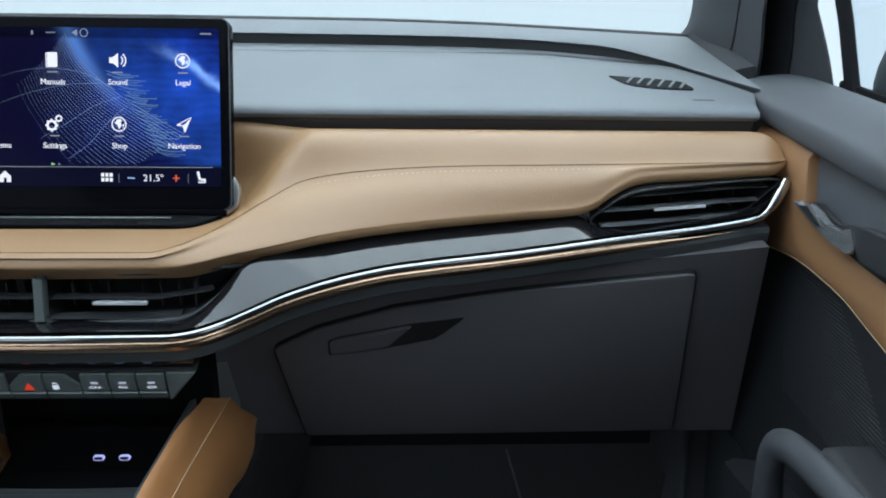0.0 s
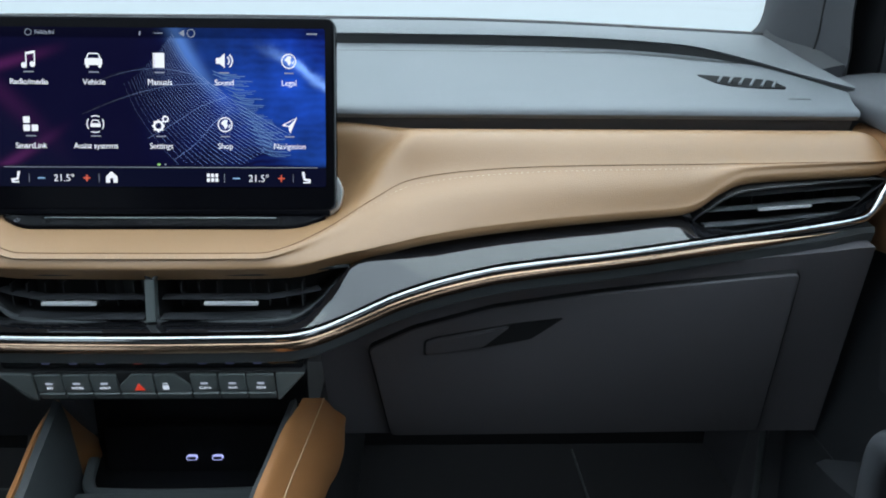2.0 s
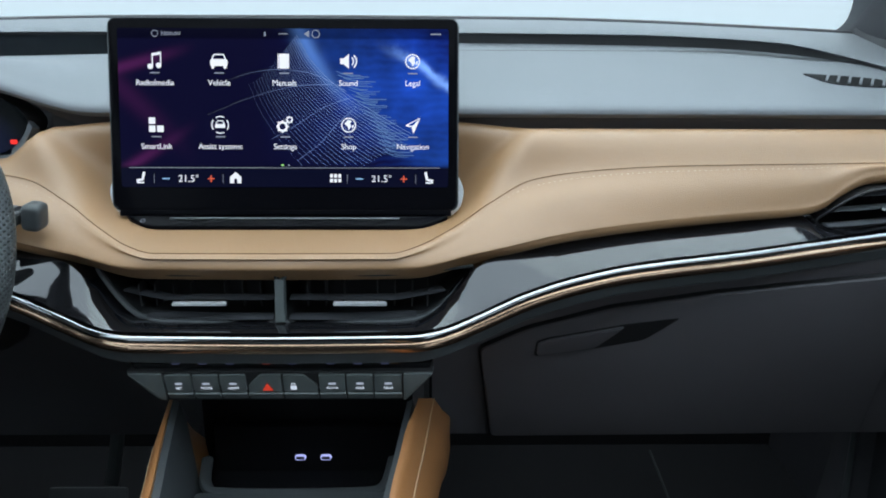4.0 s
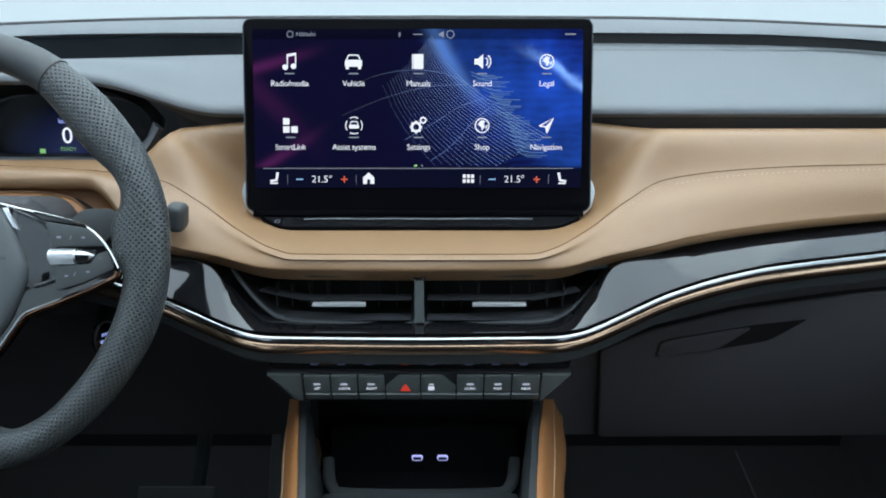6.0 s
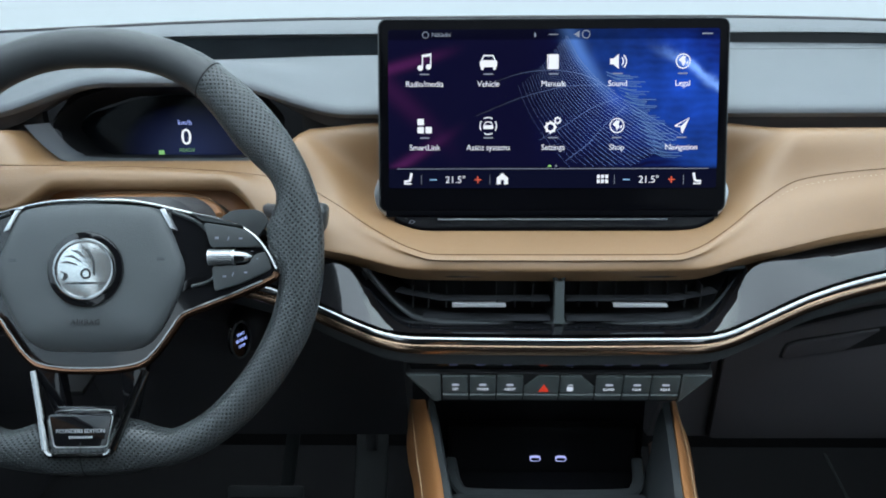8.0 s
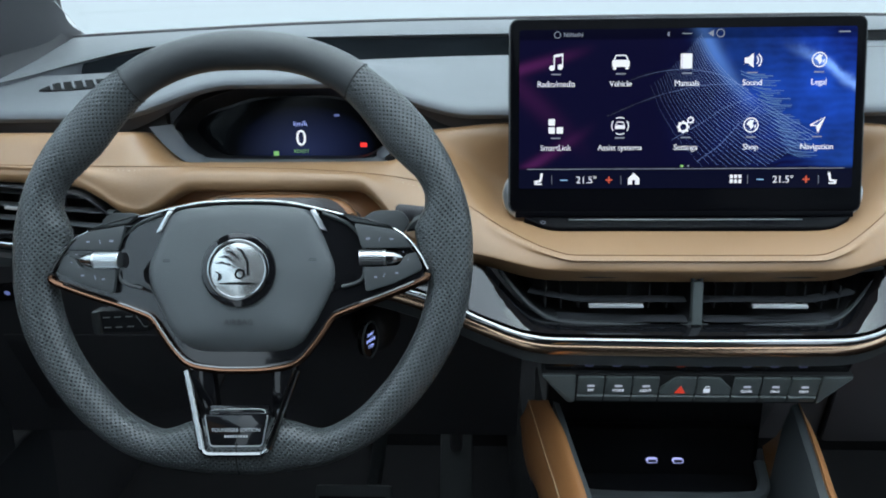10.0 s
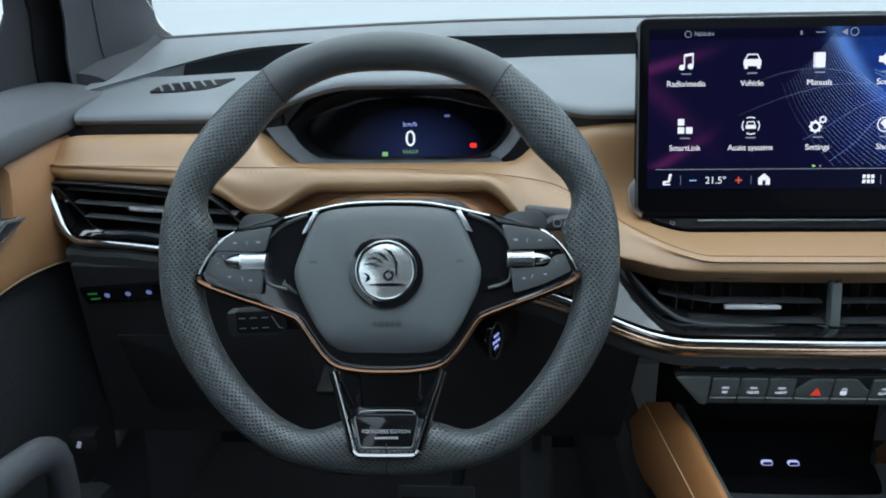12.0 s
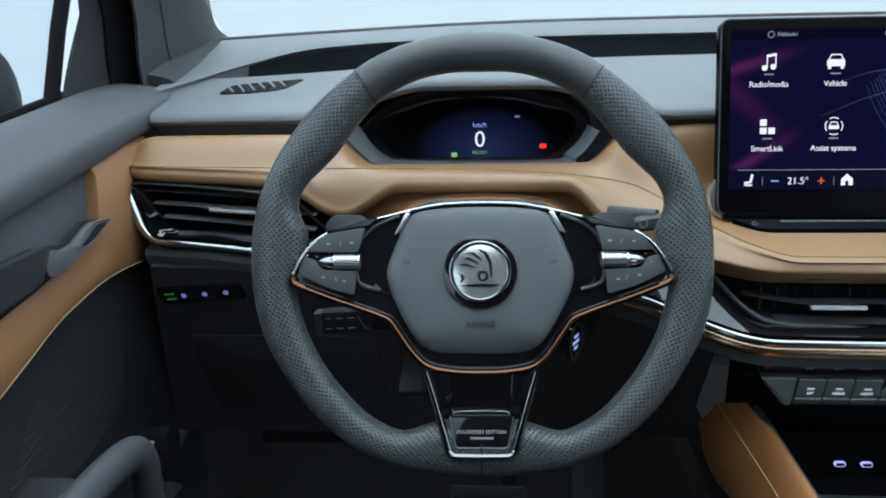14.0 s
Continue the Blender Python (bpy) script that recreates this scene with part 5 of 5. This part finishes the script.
# ---------------------------------------------------------------- doors, pillars, glass and shell
def door(name, sx, x0, dy, label):
    d = thing(name, label, "car door", kind="structure")

    def sheet(nm, mat, ys, section, lb=""):
        rows_ = []
        for y in ys:
            rows_.append([(sx * (x0 + ox), y + dy, z) for ox, z in section(y)])
        return part(nm, loft(rows_, True, True), mat, d, lb)
    ys = stations(.24, -.2, 44) + [-.25, -.32, -.4, -.6, -.8, -1.25]
    top = curve1([(-1.25, .787), (-.4, .790), (-.07, .794), (-.02, .796), (.04, .799), (.09, .801), (.14, .799), (.205, .788), (.25, .775)])
    mid = curve1([(-1.25, .745), (-.4, .757), (-.15, .767), (-.09, .772), (-.03, .7765), (.02, .779), (.09, .783), (.135, .786), (.2, .778), (.25, .762)])
    low = curve1([(-1.25, .730), (-.4, .735), (-.17, .741), (-.12, .7435), (-.065, .747), (0, .752), (.067, .757), (.12, .758), (.25, .74)])
    sheet("sill", DOOR_GREY, ys, lambda y: [(.010, low(y) - .002), (.001, low(y) + .002), (-.001, low(y) + .005), (-.001, mid(y) - .010), (.0000, mid(y) - .004), (.0022, mid(y) - .0008), (.0050, mid(y) + (top(y) - mid(y)) * .08), (.010, mid(y) + (top(y) - mid(y)) * .18), (.020, mid(y) + (top(y) - mid(y)) * .50), (.034, mid(y) + (top(y) - mid(y)) * .80), (.046, top(y) - .0013), (.058, top(y)), (.072, top(y) - .004), (.078, top(y) - .02), (.078, low(y))], "grey soft door sill")
    # grey insert, tan band and dark lower panel
    ys2 = [-.036, -.05, -.07, -.09, -.12, -.16, -.22, -.4, -.8, -1.25]
    sheet("insert", DOOR_INSERT, ys2, lambda y: [(.012, .67), (.011, low(y) + .004), (.04, low(y) + .004), (.04, .67)], "grey door insert")
    tb = curve1([(-1.25, .60), (-.4, .605), (-.25, .618), (-.183, .632), (-.12, .645), (-.06, .648), (.0, .642), (.04, .634), (.075, .63)])
    tt = curve1([(-1.25, .67), (-.2, .679), (-.126, .684), (-.075, .690), (-.046, .700), (-.040, .725), (-.036, .749), (.05, .755), (.075, .755)])
    ys3 = [.075, .05, .03, .01, -.01, -.03, -.036, -.04, -.046, -.06, -.075, -.1, -.126, -.16, -.2, -.28, -.4, -.8, -1.25]
    sheet("leather_band", TAN_DOOR_SHADED, ys3, lambda y: [(.014, tb(y) - .004), (.002, tb(y)), (-.002, tb(y) + .008), (-.001, (tb(y) + tt(y)) / 2), (.0015, tt(y) - .006), (.006, tt(y)), (.04, tt(y)), (.04, tb(y))], "tan leather door band")
    part("band_seam", tube([(sx * (x0 + .001), y + dy, tb(y) + .001) for y in stations(.07, -.5, 40)], .0006, .0006, 5), THREAD, d)

    def lower(y):
        k = step(-.02, -.25, y)
        return [(.030, .36), (.026 - .02 * k, .42), (.022 - .012 * k, .50), (.016, .58), (.012, tb(y) + .004), (.05, tb(y) + .004), (.05, .36)]
    sheet("lower_panel", DOOR_DARK, [.09, .06, .03, 0, -.03, -.06, -.1, -.15, -.2, -.3, -.5, -.8, -1.25], lower, "dark lower door panel")
    # ribbed speaker cover
    for k in range(40):
        z = .640 - .0036 * k
        y0 = -.006 - .0006 * k
        y1 = -.10 - .0042 * k
        pts_r = []
        for y in stations(y0, y1, 7):
            sec = lower(y)
            pts_r.append((sx * (x0 + float(np.interp(z, [q[1] for q in sec[:5]], [q[0] for q in sec[:5]])) + .0002), y + dy, z))
        part("rib", tube(pts_r, .0008, .0007, 5), DOOR_DARK, d)
    sheet("kick_panel", DOOR_DARK, [.16, .05, -.05, -.2, -.5, -1.25], lambda y: [(.05, .05), (.04, .20), (.028, .37), (.08, .37), (.08, .05)])
    sheet("map_pocket", DOOR_DARK, [-.02, -.06, -.12, -.2, -.35, -.7], lambda y: [(-.02, .30), (-.022, .40 + .05 * step(0, -.3, y)), (-.012, .405 + .05 * step(0, -.3, y)), (.03, .40 + .05 * step(0, -.3, y)), (.03, .30)])
    # grab handle with its switches
    grab = [(-.030, -.118, .400), (-.040, -.120, .470), (-.045, -.127, .508), (-.046, -.146, .529), (-.047, -.19, .541), (-.048, -.25, .547), (-.048, -.32, .549), (-.045, -.45, .55)]
    part("grab_handle", tube(spline([(sx * (x0 + a + (.014 if sx > 0 else 0)), y + dy, z - (.020 if sx > 0 else 0)) for a, y, z in grab], 5), .012, .015, 14), DOOR_GREY, d, "grey grab handle")
    part("armrest", box(.05, .34, .03, .012, segs=3), DOOR_DARK, d, "dark armrest with window switches", m=pose(sx * (x0 - .008), -.36 + dy, .515, 5))
    for k in range(3):
        part("window_switch", box(.018, .026, .010, .003), CHAR, d, m=pose(sx * (x0 - .004 - .010 * (k % 2)), -.20 - .035 * k + dy, .526 + .004 * k, 6))
        part("switch_edge", box(.012, .003, .0015, .0005), SATIN, d, m=pose(sx * (x0 - .004 - .010 * (k % 2)), -.212 - .035 * k + dy, .5315 + .004 * k, 6))
    # release lever in its recess
    YZ = Matrix.Translation((sx * x0, dy, 0)) @ pose(0, 0, 0, 0, 0, 90) @ Matrix.Diagonal((1, sx, 1, 1))
    back = [(-.040, .7035), (-.075, .7125), (-.110, .704), (-.150, .714), (-.30, .722), (-.30, .675), (-.156, .682), (-.120, .686), (-.086, .6915)]
    part("lever_recess", slab(rounded(back, .003), .004), BLACK, d, "black recess behind the release lever", m=YZ @ pose(0, -.002, 0))
    plate_ = [(-.128, .705), (-.145, .714), (-.26, .722), (-.40, .724), (-.40, .684), (-.156, .690), (-.152, .697)]
    part("pull_plate", slab(rounded(plate_, .004), .008, .002), DOOR_DARK, d, "dark pull cover", m=YZ @ pose(0, .002, 0))
    lever = [(-.043, .7055), (-.073, .7105), (-.088, .7078), (-.105, .7025), (-.127, .7035), (-.141, .7105), (-.151, .6965), (-.145, .6890), (-.123, .6895), (-.089, .6945)]
    part("release_lever", slab(rounded(lever, .003), .008, .002), LEVER, d, "chrome door release lever", m=YZ @ pose(0, .003, 0))
    part("lever_inset", slab(rounded([(-.054, .7050), (-.073, .7085), (-.100, .6985), (-.089, .6965)], .002), .003), BLACK, d, "black finger inset", m=YZ @ pose(0, .0088, 0))
    # window frame
    part("mirror_bar", tube([(sx * (x0 + .074), .026 + dy, .775), (sx * (x0 + .073), .071 + dy, .86), (sx * (x0 + .060), .14 + dy, 1.0), (sx * (x0 + .03), .21 + dy, 1.15)], .007, .009, 8), RUBBER, d, "black bar between quarter glass and window")
    part("window_seal", tube([(sx * (x0 + .074), y + dy, top(y) - .001) for y in stations(.06, -1.2, 14)], .003, .004, 8), RUBBER, d)
    return d


door("door_1", 1, .690, 0.0, "grey and tan passenger door trim panel")
door("door_2", -1, .714, -.040, "grey and tan driver door trim panel")

for name, sx, x0, dy in (("pillar_1", 1, .705, 0.0), ("pillar_2", -1, .735, -.045)):
    pil = thing(name, "grey trimmed windscreen pillar", "pillar", kind="structure")
    inner = [(.50, .800), (.462, .820), (.430, .830), (.404, .842), (.392, .862), (.374, .93), (.25, 1.22)]
    outer = [(.155, .770), (.155, .800), (.155, .822), (.160, .845), (.163, .872), (.150, .93), (.05, 1.22)]
    rows = []
    for (yi, zi), (yo, zo) in zip(spline(inner, 4), spline(outer, 4)):
        fan = []
        for k in range(9):
            s = k / 8
            fan.append((sx * (x0 + .012 - .024 * math.sin(math.pi * min(1, s * 1.2)) * .5 + .0 * s), (yi * (1 - s) + yo * s) + dy, zi * (1 - s) + zo * s))
        fan += [(sx * (x0 + .02), yo + .01 + dy, zo), (sx * (x0 + .06), yi + dy, zi)]
        rows.append(fan)
    rows_t = rows
    part("trim", loft(rows, True, True), PILLAR, pil, "grey pillar trim")
    foot = [(x0 - .013, .168, .794), (x0 - .014, .21, .797), (x0 - .014, .26, .801), (x0 - .011, .32, .8055), (x0 - .007, .36, .809)]
    rows = []
    for x, y, z in spline(foot, 5):
        g = step(.10, .40, y)
        y += dy * .8
        rows.append([(sx * a, y + c, b) for a, b, c in ((x + .004, z - .030, 0), (x - .001, z - .012, 0), (x, z + .002, 0), (x + .004, z + .005 + .004 * g, -.002), (x0 - .002, z + .007 + .012 * g, -.006), (x0 + .010, z + .009 + .022 * g, -.012), (x0 + .03, z - .012, 0))])
    part("foot", loft(rows, True, True), PILLAR, pil, "grey pillar foot")
    for k in (6,):
        part("fold_line", tube([(p[k][0] - sx * .0006, p[k][1], p[k][2]) for p in rows_t], .0010, .0010, 5), BLACK, pil)
    edge = curve1([(.770, .045), (.7955, .058), (.825, .078), (.85, .099), (.876, .120), (.93, .125), (1.22, .03)])
    lean = curve1([(.770, .0), (.82, .0), (.872, .008), (.93, -.005), (1.22, -.105)])
    back, gap, frame_ = [], [], []
    for z in (.770, .78, .79, .80, .81, .82, .835, .85, .872, .90, .93, 1.22):
        y, e = lean(z) + dy, edge(z) + dy
        if z > .789:
            back.append([(sx * (x0 + a_), y + b_, z) for a_, b_ in ((.024, .262), (.024, .230), (.027, .204), (.031, .198), (.06, .198), (.06, .262))])
            gap.append([(sx * (x0 + a_), y + b_, z) for a_, b_ in ((.034, .204), (.038, .180), (.040, .142), (.048, .142), (.050, .204))])
        w = y + .168
        frame_.append([(sx * (x0 + a_), b_, z) for a_, b_ in ((.048, w), (.044, w - .003), (.043, w * .6 + e * .4), (.046, w * .25 + e * .75), (.048, e + .002), (.050, e), (.052, e + .003), (.053, w))])
    part("trim_return", loft(back, True, True), PILLAR, pil)
    part("seal", loft(gap, True, True), RUBBER, pil, "black door seal")
    part("window_frame", loft(frame_, True, True), FRAME_DARK, pil, "dark grey window frame edge")

GLASS = bpy.data.materials.new("clear_glass")
GLASS.use_nodes = True
gb = GLASS.node_tree.nodes["Principled BSDF"]
gb.inputs["Base Color"].default_value = (.93, .97, .96, 1)
gb.inputs["Roughness"].default_value, gb.inputs["Transmission Weight"].default_value, gb.inputs["IOR"].default_value = .0, 1.0, 1.45
rows = [[(x, .390, DE_Z(along(x)) - .008), (x, .12, 1.02), (x, -.18, 1.21), (x, -.183, 1.213), (x, .117, 1.025), (x, .387, DE_Z(along(x)) - .003)] for x in stations(-.74, .72, 24)]
ws = part("windscreen", loft(rows, True, True), GLASS)
tagged(ws, "clear sloping car windscreen", "windscreen", kind="structure")
ws.visible_shadow = False

TINT = GLASS.copy()
TINT.name = "tinted_side_glass"
TINT.node_tree.nodes["Principled BSDF"].inputs["Base Color"].default_value = (.80, .86, .89, 1)
TINT.node_tree.nodes["Principled BSDF"].inputs["IOR"].default_value = 1.2
for name, sx, x0, dy in (("window_1", 1, .690, 0.0), ("window_2", -1, .714, -.040)):
    rows = []
    for z, y, ox in ((.785, .032, .076), (.86, .071, .074), (1.0, .14, .061), (1.15, .21, .031)):
        rows.append([(sx * (x0 + ox), y + dy, z), (sx * (x0 + ox), -1.2, z), (sx * (x0 + ox + .004), -1.2, z), (sx * (x0 + ox + .004), y + dy, z)])
    pane = part(name, loft(rows, True, True), TINT, smooth=False)
    tagged(pane, "lightly tinted front side window", "window", kind="structure")
    pane.visible_shadow = False

# plain shell: floor, firewall, sides; roof and rear are unseen, added to shape light
def shell(name, bm, mat, label, category, m=None):
    return tagged(part(name, bm, mat, m=m), label, category, kind="structure")


floor = shell("floor", box(1.66, 2.9, .04, at=(0, -.75, .02)), CARPET, "black carpeted car floor", "floor")
shell("firewall", box(1.66, .04, .80, at=(0, .56, .40)), CARPET, "black carpeted bulkhead", "wall")
shell("wall_right", box(.04, 1.0, .74, at=(.81, .10, .37)), DARK, "dark footwell side", "wall")
shell("wall_left", box(.04, 1.0, .74, at=(-.84, .06, .37)), DARK, "dark footwell side", "wall")
shell("roof", box(1.62, 1.44, .03, .006, at=(0, -1.48, 1.235)), SHELL_DIM, "unseen dark roof, cut short in front to let sky light in", "roof")
for side in (1, -1):
    shell("roof_rail", box(.10, .61, .04, .01, at=(side * .72, -.465, 1.225)), SHELL_DIM, "unseen dark roof rail", "roof")
shell("wall_rear", box(1.66, .04, 1.22, at=(0, -2.18, .61)), SHELL_DIM, "unseen dark rear wall that keeps reflections dim", "wall")
shell("tunnel", box(.26, .9, .28, .03, at=(0, .12, .17)), CARPET, "black carpeted tunnel", "floor")
post = thing("footwell_post", "grey plastic footwell side trim", "trim", kind="structure")
part("post", box(.058, .05, .36, .008), DARK, post, m=pose(.718, .168, .22, 0, 5, 0))
for x in (.690, .742):
    part("post_edge", tube([(x + .016, .140, .05), (x - .002, .140, .37)], .005, .005, 8), CHAR, post)

mat_edge = shell("floor_mat", slab(rounded([(.20, -.62), (.62, -.62), (.66, .22), (.24, .22)], .03), .008, .003), CARPET, "black carpet floor mat", "floor mat", m=pose(0, 0, .049, -90) @ Matrix.Diagonal((1, 1, 1, 1)))
part("mat_piping", tube([(.47, .28, .21), (.50, .16, .13), (.53, .05, .07)], .002, .002, 6), CHAR, mat_edge, m=mat_edge.matrix_basis.inverted())

# pedals
brake = thing("brake_pedal", "dark metal brake pedal on its arm", "pedal")
part("pad", box(.115, .012, .06, .006), CHAR, brake, "ribbed dark pedal pad", m=pose(-.372, .22, .155, -30))
part("hanger", tube([(-.315, .30, .44), (-.315, .42, .50), (-.315, .545, .52)], .010, .010, 8), DARK, brake)
part("arm", tube([(-.345, .24, .16), (-.325, .28, .30), (-.315, .30, .45)], .012, .008, 8), CHAR, brake)
for k in range(4):
    part("rib", box(.10, .004, .005, .001), RUBBER, brake, m=pose(-.372, .2135 - .006 * 0, .137 + .012 * k, -30))
gas = thing("accelerator_pedal", "tall dark accelerator pedal", "pedal")
part("pad", box(.05, .014, .17, .006), CHAR, gas, m=pose(-.22, .27, .15, -35))
part("arm", tube([(-.22, .30, .20), (-.22, .34, .33)], .010, .008, 8), DARK, gas)

# small things on the driver's door edge, mirrors outside, mat seam
for sx, x, y in ((1, .95, .10), (-1, -.98, .05)):
    mir = thing("door_mirror", "grey door mirror housing outside the window", "mirror")
    rows = []
    for a, k in ((-.11, .35), (-.10, .75), (-.06, 1), (.0, 1.05), (.06, .98), (.10, .8), (.115, .4)):
        rows.append([(x + sx * a, y + .06 * k * math.cos(q), .79 + .075 * k * math.sin(q)) for q in [2 * math.pi * i / 18 for i in range(18)]])
    part("housing", loft(rows, True, True), DOOR_GREY, mir, "grey mirror housing")
    part("foot", tube([(sx * .80, y - .02, .745), (x - sx * .05, y, .74)], .03, .02, 10), DARK, mir)
catch = thing("bonnet_lever", "small dark lever with a lit mark beside the door", "lever")
part("lever", box(.032, .022, .022, .005), BLACK, catch, m=pose(-.727, -.034, .440, 0, 0, 10))
part("mark", box(.004, .0006, .008), S_GREY, catch, m=pose(-.7265, -.0458, .441, 0, 20, 10))
